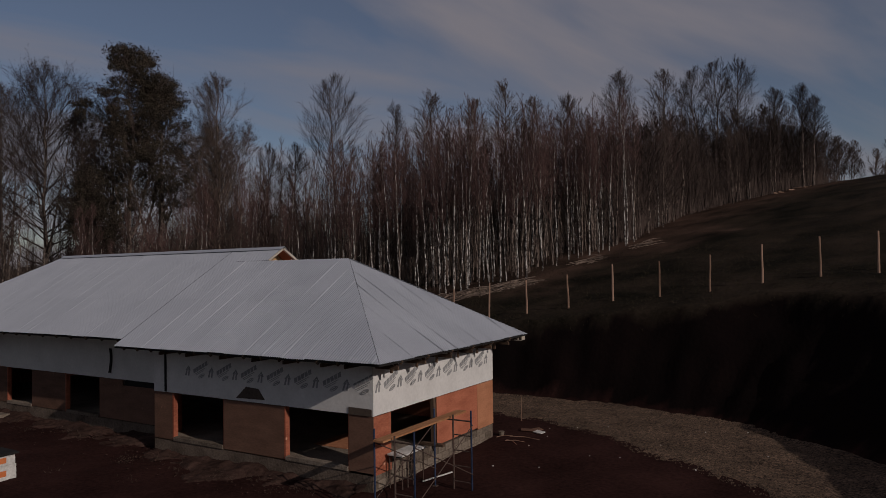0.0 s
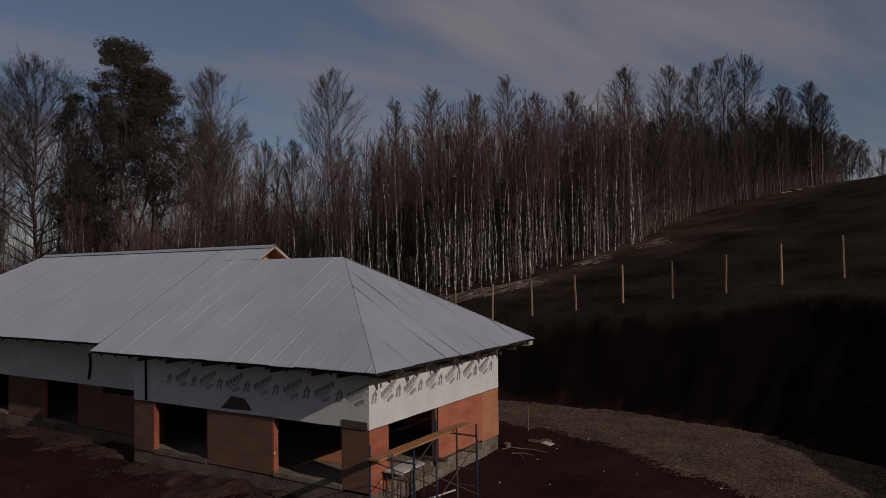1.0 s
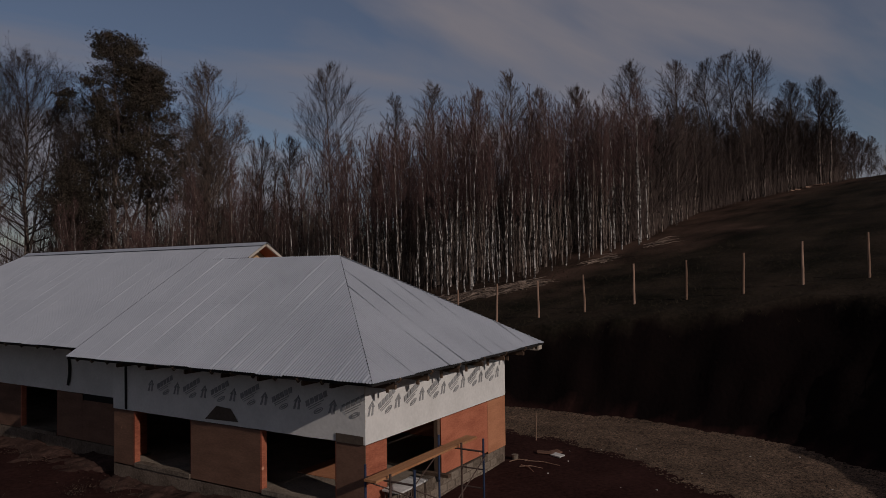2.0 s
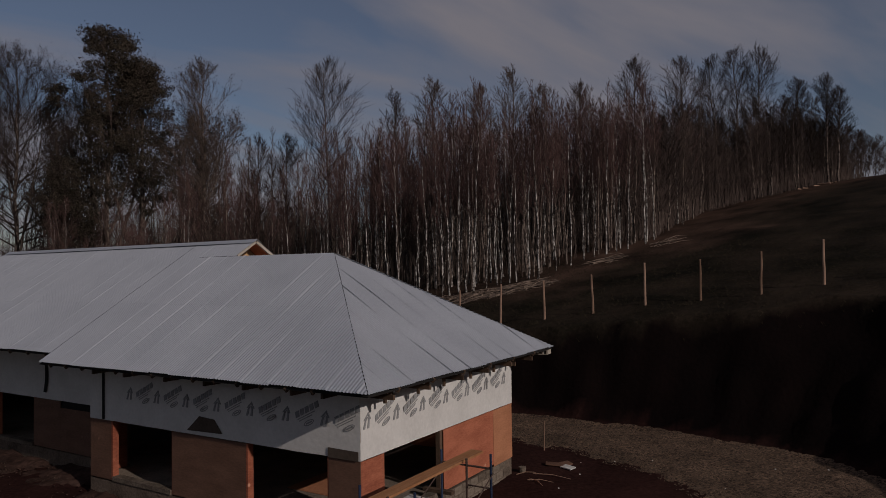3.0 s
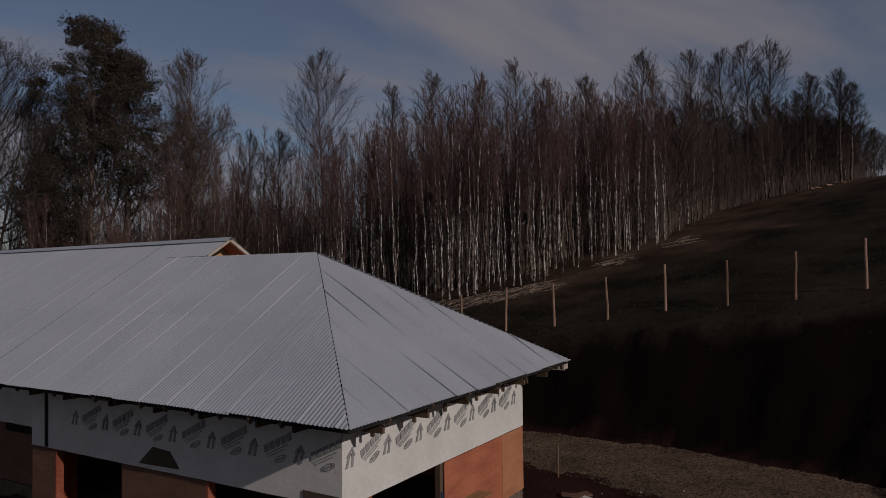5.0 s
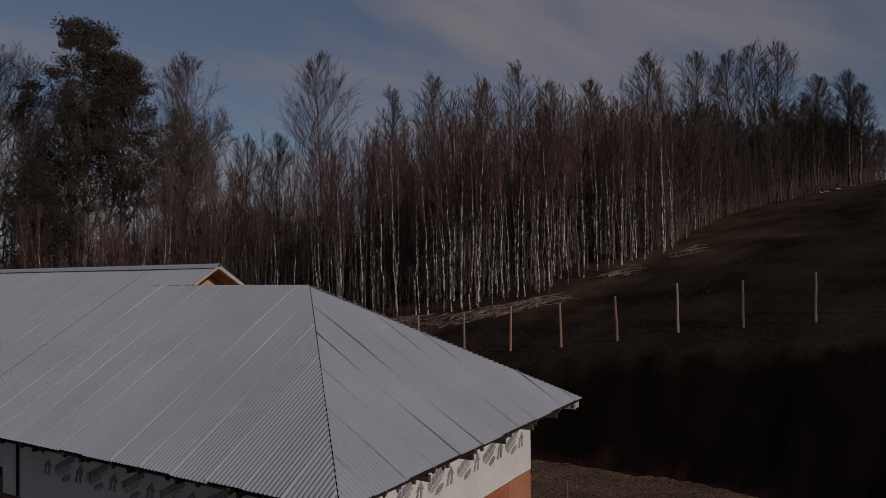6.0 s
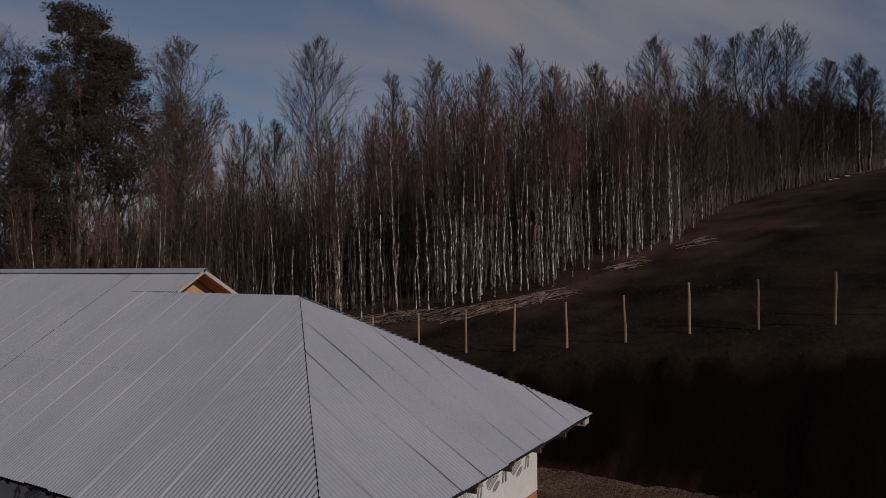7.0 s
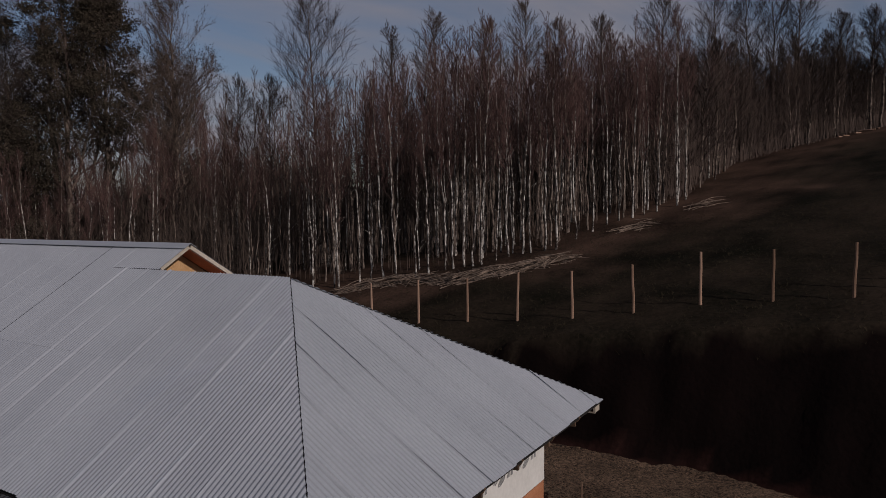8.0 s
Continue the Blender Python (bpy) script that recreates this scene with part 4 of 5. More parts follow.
dark_masters = [(h, tree_master("birch_tree", 150 + k, MAT_GREY_BARK, MAT_TWIG_DENSE, "slender leafless young birch with dense dark brown twigs", "tree",
                                height=h, girth=0.05, clear=0.12, limbs=32, subs=5, twigs=7, reach=0.19, fine=0.013, angle=0.85, low_twigs=4)) for k, h in enumerate((8.4, 9.3, 8.8))]
total_len = sum(EDGE_LEN)
# the stems that stand in the very front of the wood
FRONT = [(-19.5, 23.3), (-19.1, 23.2), (-18.4, 24.2), (-17.9, 24.5), (-16.9, 24.4), (-15.9, 24.1), (-15.0, 24.7), (-14.4, 25.0), (-13.7, 25.5), (-13.2, 25.6), (-12.6, 25.7), (-12.1, 25.8), (-11.7, 25.9),
         (-11.2, 26.6), (-10.8, 27.3), (-10.35, 28.1), (-9.9, 28.2), (-9.2, 28.4), (-8.6, 28.5), (-8.3, 30.5), (-8.0, 32.4), (-7.7, 34.1), (-7.2, 34.8), (-6.6, 35.6), (-6.1, 36.2), (-5.5, 36.9), (-4.5, 37.9), (-4.4, 39.8)]
near_trees = spread_trees(252, 50, total_len - 1, 0.3, 8.0, 0.55, list(FRONT))
placed = set()
for i, (x, y) in enumerate(near_trees):
    front = i < len(FRONT)
    h, master = masters[(0, 2, 3, 5, 6, 8, 9, 11)[i % 8]] if front else dark_masters[i % 3] if y > 44 + 6 * (i % 2) else masters[i % len(masters)]
    s = tree_rng.uniform(0.85, 1.15) * (1 - 0.40 * min(max((y - 68) / 16, 0), 1))
    m = Matrix.Translation((x, y, ground_z(x, y))) @ Matrix.Rotation(tree_rng.uniform(0, 6.28), 4, "Z") @ Matrix.Rotation(tree_rng.gauss(0, 0.03), 4, "X")
    if master not in placed:
        placed.add(master)
        ob = master
        ob.matrix_basis = m
    else:
        ob = copy_thing(master, m)
    ob.scale = (s, s, s * tree_rng.uniform(0.95, 1.12))
    tagged(ob, group="birches along the wood's edge")

# taller bare trees that stand out over the wood: x, y, height, breadth of the crown
tall_rng = random.Random(40)
for k, (x, y, h, reach) in enumerate([(-26.8, 30.5, 18.7, 0.15), (-36.7, 32.2, 15.5, 0.12), (-33.4, 32.6, 14.8, 0.12), (-23.9, 35.2, 16.4, 0.09), (-22.4, 38.6, 17.4, 0.11), (-18.1, 38.8, 15.6, 0.11),
                                   (-16.7, 41.8, 16.8, 0.11), (-14.9, 44.8, 14.9, 0.12), (-12.2, 45.9, 14.6, 0.12), (-8.6, 51.3, 16.1, 0.14), (-5.9, 56.2, 15.8, 0.15), (-3.5, 60.8, 15.7, 0.14),
                                   (-2.1, 65.1, 16.4, 0.15), (-0.1, 65.4, 16.0, 0.15), (2.8, 69.7, 12.2, 0.15), (5.5, 71.9, 12.0, 0.15), (6.4, 74.0, 10.6, 0.16)]):
    t = tree_master("tall_tree", 500 + k, MAT_GREY_BARK, MAT_TWIG_DENSE if y > 50 else MAT_TWIG_GREY, "tall leafless tree with an open grey-brown crown", "tree",
                    height=h * (0.97 if k == 0 else 0.93), girth=0.12, clear=0.44, limbs=62, subs=8, twigs=7, reach=reach * 1.05, fine=0.010, wild=0.9, angle=1.0, lift=0.15)
    t.matrix_basis = Matrix.Translation((x, y, ground_z(x, y))) @ Matrix.Rotation(tall_rng.uniform(0, 6.28), 4, "Z")
    tagged(t, group="tall trees over the wood")


def leafy_tree(seed, height, spread, leaves, low, label):
    """A big tree whose crown is many small leaves in uneven clumps round the ends of its limbs."""
    r = random.Random(seed)
    crown = Build()
    tr, cr, tips = bare_tree(seed + 1, height * 0.97, 0.30, clear=low, limbs=58, subs=6, twigs=5, reach=spread, forks=3, wild=1.8, fine=0.013, angle=0.85, lift=0.12)
    t = thing("evergreen_tree", label, "tree")
    tr.part("trunk", MAT_GREY_BARK, t, smooth=True)
    cr.part("branchwork", MAT_TWIG_DENSE, t)
    clumps = [(r.choice(tips), r.uniform(0.35, 0.95)) for k in range(420)]
    for k in range(leaves):
        c, rad = clumps[k % len(clumps)]
        d = Vector((r.gauss(0, 1), r.gauss(0, 1), r.gauss(0, 0.7)))
        leaf_faces(crown, r, c + d * min(1.0, 1.7 / d.length) * rad * 0.55, r.uniform(0.05, 0.10))
    crown.part("leaves", MAT_LEAF, t)
    return t


# big half-bare trees with thick fine twigs and a few dry leaves
for k, (x, y, h, reach, low) in enumerate([(-51.0, 19.6, 24.0, 0.19, 0.30), (-55.5, 18.5, 22.5, 0.16, 0.25), (-50.0, 25.5, 22.0, 0.15, 0.3), (-38.1, 27.7, 20.8, 0.14, 0.30), (-40.5, 29.5, 17.0, 0.14, 0.25), (-47.5, 21.5, 20.0, 0.15, 0.3)]):
    t = tree_master("tall_tree", 640 + k, MAT_GREY_BARK, MAT_TWIG_GREY if k in (3, 4) else MAT_TWIG_DENSE, "tall half-bare tree with dense fine brown twigs", "tree",
                    leaves=11000, leaf_size=0.05, height=h, girth=0.24, clear=low - 0.04, limbs=104, subs=8, twigs=7, reach=reach, fine=0.012, wild=1.5, forks=2, angle=1.0, lift=0.12)
    t.matrix_basis = Matrix.Translation((x, y, ground_z(x, y)))
    tagged(t, group="tall trees beside the wood")

LEAFY = [(-44.3, 22.9, 25.8, 0.165, 52000, 0.28, "tall evergreen tree with a dense dark green-brown crown"),
         (-41.9, 24.4, 21.8, 0.14, 26000, 0.42, "tall evergreen tree with a dense dark green-brown crown"),
         (-46.0, 21.0, 15.0, 0.13, 22000, 0.08, "dark evergreen tree under the taller crowns")]
for k, (x, y, h, spread, leaves, low, label) in enumerate(LEAFY):
    t = leafy_tree(700 + 7 * k, h, spread, leaves, low, label)
    t.matrix_basis = Matrix.Translation((x, y, ground_z(x, y)))
    tagged(t, group="tall trees beside the wood")


# the wood behind: many simpler stems, not to be told apart
def deep_wood(count, saplings):
    stems, twigs, brush, dark_twigs, thicket = Build(), Build(), Build(), Build(), Build()
    r = random.Random(77)
    simple = [bare_tree(300 + k, 12.0, 0.085, clear=0.34, limbs=15, subs=4, twigs=4, reach=0.12, fine=0.013, angle=0.62, lift=0.2)[:2] for k in range(6)]
    arrays = [tuple((np.array(b.v), b.f) for b in pair) for pair in simple]
    for i in range(count):
        pick = r.random()
        if pick < 0.38:
            s = r.uniform(2, total_len)
            d = (4 if s > 52 else 0) + 26 * r.random() ** 1.3
        elif pick < 0.79:
            s = r.uniform(total_len - 62, total_len)
            d = 0.5 + 15 * r.random() ** 1.2
        else:
            s = r.uniform(58, total_len - 55)
            d = 4 + 15 * r.random()
        x, y = behind_edge(s, d)
        z = ground_z(x, y)
        k = r.uniform(0.66, 1.0) * (0.95 if -26 < x and y < 35 else 1.0) * (1.22 if x < -28 else 1.12 if x < -13 and y > 28 else 1.0) * (0.80 if y > 58 else 1.0) * (1 - 0.40 * min(max((y - 70) / 16, 0), 1))
        a = r.uniform(0, 6.28)
        ca, sa = math.cos(a) * k, math.sin(a) * k
        for src, dst in zip(arrays[i % 6], (stems, dark_twigs if x < -30 or y > 54 else twigs)):
            v, f = src
            o = len(dst.v)
            p = np.stack([v[:, 0] * ca - v[:, 1] * sa + x, v[:, 0] * sa + v[:, 1] * ca + y, v[:, 2] * k * 1.05 + z], 1)
            dst.v.extend(map(tuple, p.tolist()))
            dst.f.extend(tuple(o + q for q in face) for face in f)
    for i in range(saplings):
        s = r.uniform(2, total_len)
        d = 1.2 + 24 * r.random() ** 1.2
        x, y = behind_edge(s, d)
        z = ground_z(x, y)
        h = r.uniform(0.8, 5.5)
        top = Vector((x + r.uniform(-0.3, 0.3) * h * 0.5, y + r.uniform(-0.3, 0.3) * h * 0.5, z + h))
        foot_p = Vector((x, y, z - 0.1))
        brush.spike(foot_p, top, 0.013)
        for w in range(4):
            o = foot_p.lerp(top, r.uniform(0.3, 0.9))
            brush.spike(o, o + Vector((r.uniform(-0.4, 0.4), r.uniform(-0.4, 0.4), r.uniform(0.3, 1.0))), 0.010)
    # the thicket that closes the wood's end on the hill
    for i in range(5200):
        x, y = behind_edge(r.uniform(total_len - 46, total_len), 0.6 + 8 * r.random())
        z = ground_z(x, y)
        h = r.uniform(2.0, 8.8) * (1 - 0.40 * min(max((y - 68) / 16, 0), 1))
        top = Vector((x + r.uniform(-0.7, 0.7), y + r.uniform(-0.7, 0.7), z + h))
        foot_p = Vector((x, y, z - 0.1))
        thicket.spike(foot_p, top, 0.016)
        for w in range(9):
            o = foot_p.lerp(top, r.uniform(0.35, 0.97))
            thicket.spike(o, o + Vector((r.uniform(-0.6, 0.6), r.uniform(-0.6, 0.6), r.uniform(0.2, 1.0))), 0.015)
    for i in range(1500):
        x, y = behind_edge(r.uniform(total_len - 24, total_len), r.uniform(0.3, 12))
        z = ground_z(x, y)
        for w in range(5):
            thicket.spike((x, y, z - 0.1), (x + r.uniform(-0.5, 0.5), y + r.uniform(-0.5, 0.5), z + r.uniform(0.8, 3.4)), 0.022)
    for i in range(9000):
        x, y = behind_edge(r.uniform(0, total_len), r.uniform(9, 34))
        z = ground_z(x, y)
        h = r.uniform(3.0, 8.5)
        brush.spike((x, y, z - 0.1), (x + r.uniform(-0.5, 0.5), y + r.uniform(-0.5, 0.5), z + h), r.uniform(0.02, 0.045))
    # the far depth of the wood towards the level ground
    for i in range(7000):
        x, y = behind_edge(r.uniform(0, 100), r.uniform(12, 60))
        z = ground_z(x, y)
        h = r.uniform(5.0, 10.5)
        top = Vector((x + r.uniform(-0.6, 0.6), y + r.uniform(-0.6, 0.6), z + h))
        foot_p = Vector((x, y, z - 0.1))
        brush.spike(foot_p, top, r.uniform(0.03, 0.06))
        for w in range(6):
            o = foot_p.lerp(top, r.uniform(0.25, 0.95))
            brush.spike(o, o + Vector((r.uniform(-0.9, 0.9), r.uniform(-0.9, 0.9), r.uniform(0.4, 1.6))), 0.018)
    # bushes under the big trees
    for i in range(3800):
        x, y = behind_edge(r.uniform(14, 70), r.uniform(-1.5, 16))
        z = ground_z(x, y)
        h = r.uniform(2.5, 8.0)
        top = Vector((x + r.uniform(-0.8, 0.8), y + r.uniform(-0.8, 0.8), z + h))
        foot_p = Vector((x, y, z - 0.1))
        brush.spike(foot_p, top, 0.025)
        for w in range(8):
            o = foot_p.lerp(top, r.uniform(0.15, 0.97))
            brush.spike(o, o + Vector((r.uniform(-0.9, 0.9), r.uniform(-0.9, 0.9), r.uniform(0.3, 1.4))), 0.017)
    wood = thing("woodland", "dense leafless birch wood with dark red-brown twigs", "woodland", kind="stuff")
    tagged(stems.part("stems", MAT_GREY_BARK, wood), kind="stuff")
    tagged(twigs.part("twigs", MAT_TWIG, wood), kind="stuff")
    tagged(dark_twigs.part("twigs", MAT_TWIG_DENSE, wood), kind="stuff")
    tagged(brush.part("undergrowth", MAT_TWIG_GREY, wood), kind="stuff")
    tagged(thicket.part("thicket", MAT_TWIG_DENSE, wood), kind="stuff")


deep_wood(490, 4200)


# ---------------------------------------------------------------- scaffold and things in the yard
MAT_BLUE = material("blue_enamel_tube", (0.018, 0.027, 0.052), (0.05, 0.068, 0.12), 6, 0.5, 0.3, per_piece=0.3)
MAT_RUST = material("rusty_tube", (0.05, 0.035, 0.03), (0.13, 0.085, 0.065), 8, 0.75, 0.2)
MAT_PLANK = material("orange_plank", (0.28, 0.12, 0.05), (0.50, 0.25, 0.12), 2.5, 0.8, stretch=(5, 0.6, 1), per_piece=0.2)
MAT_WHITE = material("white_card", (0.36, 0.34, 0.30), (0.70, 0.67, 0.62), 3, 0.7, fine=14)
MAT_ORANGE = material("orange_print", (0.50, 0.13, 0.04), (0.62, 0.20, 0.07), 8, 0.7)

scaffold = thing("scaffold", "blue steel tube scaffold frame beside the house wall", "scaffold")
for y in (-1.42, 1.22):
    for x, h, mat in ((2.22, 2.08, MAT_BLUE), (1.68, 1.93, MAT_RUST), (1.10, 2.04, MAT_BLUE)):
        Build().tube([(x, y, 0.0), (x, y, h)], [0.024, 0.024], 8).part("upright", mat, scaffold)
    Build().tube([(1.10, y, 1.80), (2.22, y, 1.80)], [0.021, 0.021], 8).part("top_bar", MAT_RUST, scaffold)
    for z in (1.42, 1.02, 0.62, 0.22):
        Build().tube([(1.68, y, z), (2.22, y, z)], [0.017, 0.017], 6).part("rung", MAT_RUST, scaffold)
    for x in (1.10, 2.22):
        Build().box(x - 0.06, x + 0.06, y - 0.06, y + 0.06, -0.06, 0.012).part("base_plate", MAT_RUST, scaffold)
for x in (1.10, 2.22):
    Build().tube([(x + 0.03, -1.42, 1.72), (x + 0.03, 1.22, 0.45)], [0.013, 0.013], 6).part("brace", MAT_RUST, scaffold)
    Build().tube([(x + 0.05, -1.42, 0.45), (x + 0.05, 1.22, 1.72)], [0.013, 0.013], 6).part("brace", MAT_RUST, scaffold)

plank = Build().box(1.30, 1.58, -1.72, 2.10, 1.823, 1.868).part("scaffold_plank", MAT_PLANK)
tagged(plank, "orange-brown timber plank lying on the scaffold", "plank")
bench = thing("work_bench", "white-topped trestle bench against the block wall", "bench")
Build().box(0.10, 0.58, 0.45, 1.55, 0.86, 0.90).part("bench_top", MAT_WHITE, bench, "pale bench top")
for x, y in ((0.14, 0.5), (0.54, 0.5), (0.14, 1.5), (0.54, 1.5), (0.54, 0.75), (0.54, 1.0)):
    Build().tube([(x, y, -0.04), (x, y, 0.87)], [0.018, 0.018], 6).part("leg", MAT_RUST, bench)
tagged(Build().beam((0.65, 1.3, 0.03), (0.95, 2.35, 0.05), 0.035, 0.03).part("white_batten", MAT_WHITE), "white painted batten lying by the block wall", "batten")
tagged(Build().box(-0.35, 0.42, 2.72, 2.86, 0.585, 0.66).part("dark_beam", MAT_TIMBER), "short dark timber lying over the window sill", "timber")

# pack of boxes with orange print
pack = thing("box_stack", "stack of white boxes with orange print under a dark cover", "box")
Build().box(-10.75, -9.84, -4.75, -3.85, -0.02, 0.42).part("box", MAT_WHITE, pack)
Build().box(-10.72, -9.84, -4.72, -3.88, 0.424, 0.70).part("box", MAT_WHITE, pack)
for z in (0.12, 0.49):
    Build().box(-9.842, -9.834, -4.45, -4.12, z, z + 0.16).part("printed_panel", MAT_ORANGE, pack)
    Build().box(-10.5, -10.1, -4.758, -4.750, z, z + 0.16).part("printed_panel", MAT_ORANGE, pack)
cover = Build()
cover.prism([(-10.85, -4.85, 0.704), (-9.80, -4.80, 0.704), (-9.77, -3.80, 0.71), (-10.8, -3.78, 0.704)], (0, 0, 0.05))
cover.part("cover", MAT_FELT, pack, "dark sheet cover")
for k, (x, y, w, d, h) in enumerate(((-19.6, 0.2, 1.3, 0.7, 0.22), (-20.8, -0.2, 1.0, 0.8, 0.3))):
    b = Build()
    b.prism([(x - w / 2, y - d / 2, -0.05), (x + w / 2, y - d / 2 + 0.05, -0.05), (x + w / 2 - 0.05, y + d / 2, -0.05), (x - w / 2 + 0.04, y + d / 2 - 0.03, -0.05)], (0, 0, h))
    tagged(b.part("concrete_slab", MAT_CONCRETE), "rough grey concrete slab lying before the house", "slab", "concrete slabs")

# stake, bucket and loose boards behind the end wall
stake = Build().tube([(-0.2, 9.42, -0.1), (-0.19, 9.42, 0.9)], [0.022, 0.018], 6).part("stake", MAT_POST)
tagged(stake, "thin upright wooden stake in the gravel", "stake")
buck = Build().tube([(0.2, 6.95, 0.0), (0.2, 6.95, 0.14), (0.2, 6.95, 0.155)], [0.085, 0.10, 0.105], 12).part("bucket", MAT_CONCRETE)
tagged(buck, "small grey bucket by the corner of the house", "bucket")
yard_rng = random.Random(17)
for x, y, ln, a in ((0.75, 8.0, 0.55, 20), (0.95, 8.15, 0.45, 60), (1.15, 7.95, 0.35, -15)):
    b = Build().box(-ln / 2, ln / 2, -0.13, 0.13, 0.0, 0.03)
    ob = b.part("board_scrap", MAT_WHITE if x > 1.1 else MAT_PLY_DULL)
    ob.matrix_basis = pose(x, y, ground_z(x, y) + 0.03, yard_rng.uniform(-6, 6), yard_rng.uniform(-6, 6), a)
    tagged(ob, "scrap of broken board lying on the soil", "board", "scraps of board")
for k in range(4):
    x, y, a, ln = 0.7 + yard_rng.uniform(-0.4, 0.5), 6.6 + yard_rng.uniform(-0.4, 0.4), yard_rng.uniform(-40, 60), yard_rng.uniform(0.5, 1.1)
    ob = Build().tube([(-ln / 2, 0, 0), (0, 0.04, 0.03), (ln / 2, 0, 0.0)], [0.014, 0.012, 0.008], 5).part("stick", MAT_POST)
    ob.matrix_basis = pose(x, y, ground_z(x, y) + 0.02, 0, 0, a)
    tagged(ob, "pale dry stick lying on the soil", "stick", "sticks by the house corner")


def stone(b, p, s, r):
    k = len(b.v)
    dirs = ((1, 0, 0), (0, 1, 0), (-1, 0, 0), (0, -1, 0), (0, 0, 0.7), (0, 0, -0.6))
    b.v += [tuple(p + Vector(d) * s * r.uniform(0.6, 1.2)) for d in dirs]
    b.f += [(k, k + 1, k + 4), (k + 1, k + 2, k + 4), (k + 2, k + 3, k + 4), (k + 3, k, k + 4), (k + 1, k, k + 5), (k + 2, k + 1, k + 5), (k + 3, k + 2, k + 5), (k, k + 3, k + 5)]


peb = Build()
for k in range(6000):
    row = gravel_rows[yard_rng.randrange(15, len(gravel_rows) - 48)]
    s = yard_rng.random()
    x, y = row[0] + yard_rng.uniform(-0.1, 0.1), row[1] - 0.25 + s * (row[2] - 0.6 - row[1])
    z = min(ground_z(x, y), 0.06)
    stone(peb, Vector((x, y, z + 0.06)), yard_rng.uniform(0.012, 0.035), yard_rng)
tagged(peb.part("gravel_stones", MAT_STONE), "loose crushed stones on the gravel track", "gravel", kind="stuff")
# loose earth thrown up along the front of the house
MAT_SPOIL = material("loose_brown_earth", (0.014, 0.0075, 0.006), (0.090, 0.052, 0.040), 1.4, 0.95, spec=0.03, bump=0.8, bump_scale=9, fine=7)
spoil = Build()
n_u, n_v = 300, 22
for i in range(n_u + 1):
    x = -23.5 + 23.3 * i / n_u
    wall = 0.0 if x > -8.95 else MAIN_WALL_Y
    for j in range(n_v + 1):
        s = j / n_v
        wide = 1.25 + 0.45 * math.sin(x * 0.9) + 0.3 * math.sin(x * 2.3 + 1)
        y = wall - 0.02 - s * wide
        h = (0.22 + 0.12 * math.sin(x * 1.3 + 2) + 0.05 * math.sin(x * 3.7)) * (1 - s) ** 0.8 * (0.55 + 0.45 * noise.noise((x * 1.1, s * 3, 2)))
        h += 0.07 * noise.noise((x * 2.6, y * 2.6, 5)) + 0.03 * noise.noise((x * 7, y * 7, 1)) - 0.07 * s ** 1.5
        spoil.v.append((x, y, ground_z(x, y) + (h if j < n_v else -0.06)))
for i in range(n_u):
    for j in range(n_v):
        k = i * (n_v + 1) + j
        spoil.f.append((k, k + 1, k + n_v + 2, k + n_v + 1))
tagged(spoil.part("spoil_heap", MAT_SPOIL, smooth=True), "low heap of loose brown earth along the footing wall", "earth heap", kind="stuff")
rub = Build()
for k in range(420):
    x = yard_rng.uniform(-22, -0.5)
    wall = 0.0 if x > -8.9 else MAIN_WALL_Y
    y = wall - 0.15 - abs(yard_rng.gauss(0, 0.9))
    stone(rub, Vector((x, y, ground_z(x, y) + 0.05)), yard_rng.uniform(0.010, 0.045), yard_rng)
# pale dry weeds and straw in tufts by the footing
weeds = Build()
for cx, cy, n_w in ((-1.6, -0.9, 26), (-2.4, -1.3, 18), (-3.4, -0.8, 22), (-4.3, -1.1, 30), (-4.9, -0.8, 16), (-6.2, -1.2, 20), (-7.6, -0.7, 24), (-8.3, -1.4, 30), (-8.8, -1.0, 22), (-10.8, 0.1, 18),
                    (-12.6, -0.2, 22), (-14.2, 0.0, 20), (-16.0, -0.4, 24), (-17.5, 0.1, 18), (-9.4, -3.0, 14), (-6.8, -2.6, 12)):
    for k in range(n_w):
        x, y = cx + yard_rng.gauss(0, 0.28), min(cy + yard_rng.gauss(0, 0.16), -0.12 if cx > -8.95 else 0.85)
        z = ground_z(x, y) + 0.05
        ln = yard_rng.uniform(0.03, 0.13)
        a = yard_rng.uniform(0, 6.28)
        weeds.spike((x, y, z), (x + math.cos(a) * ln, y + math.sin(a) * ln, z + yard_rng.uniform(0.02, 0.12)), yard_rng.uniform(0.003, 0.006))
MAT_STRAW = material("dry_straw", (0.03, 0.021, 0.015), (0.13, 0.095, 0.066), 2, 0.9)
tagged(weeds.part("weeds", MAT_STRAW), "pale dry weeds in tufts along the footing wall", "weeds", kind="stuff")
tagged(rub.part("rubble", MAT_SPOIL), "loose stones and rubble along the footing wall", "rubble", kind="stuff")
lit = Build()
for k in range(14):
    x, y = yard_rng.uniform(0.5, 10), yard_rng.uniform(2.5, 11)
    stone(lit, Vector((x, y, max(ground_z(x, y), 0.0) + 0.08)), yard_rng.uniform(0.02, 0.045), yard_rng)
tagged(lit.part("litter", MAT_WHITE), "white scraps of litter on gravel and soil", "litter", kind="stuff")

# brush piles along the foot of the wood
sticks = Build()


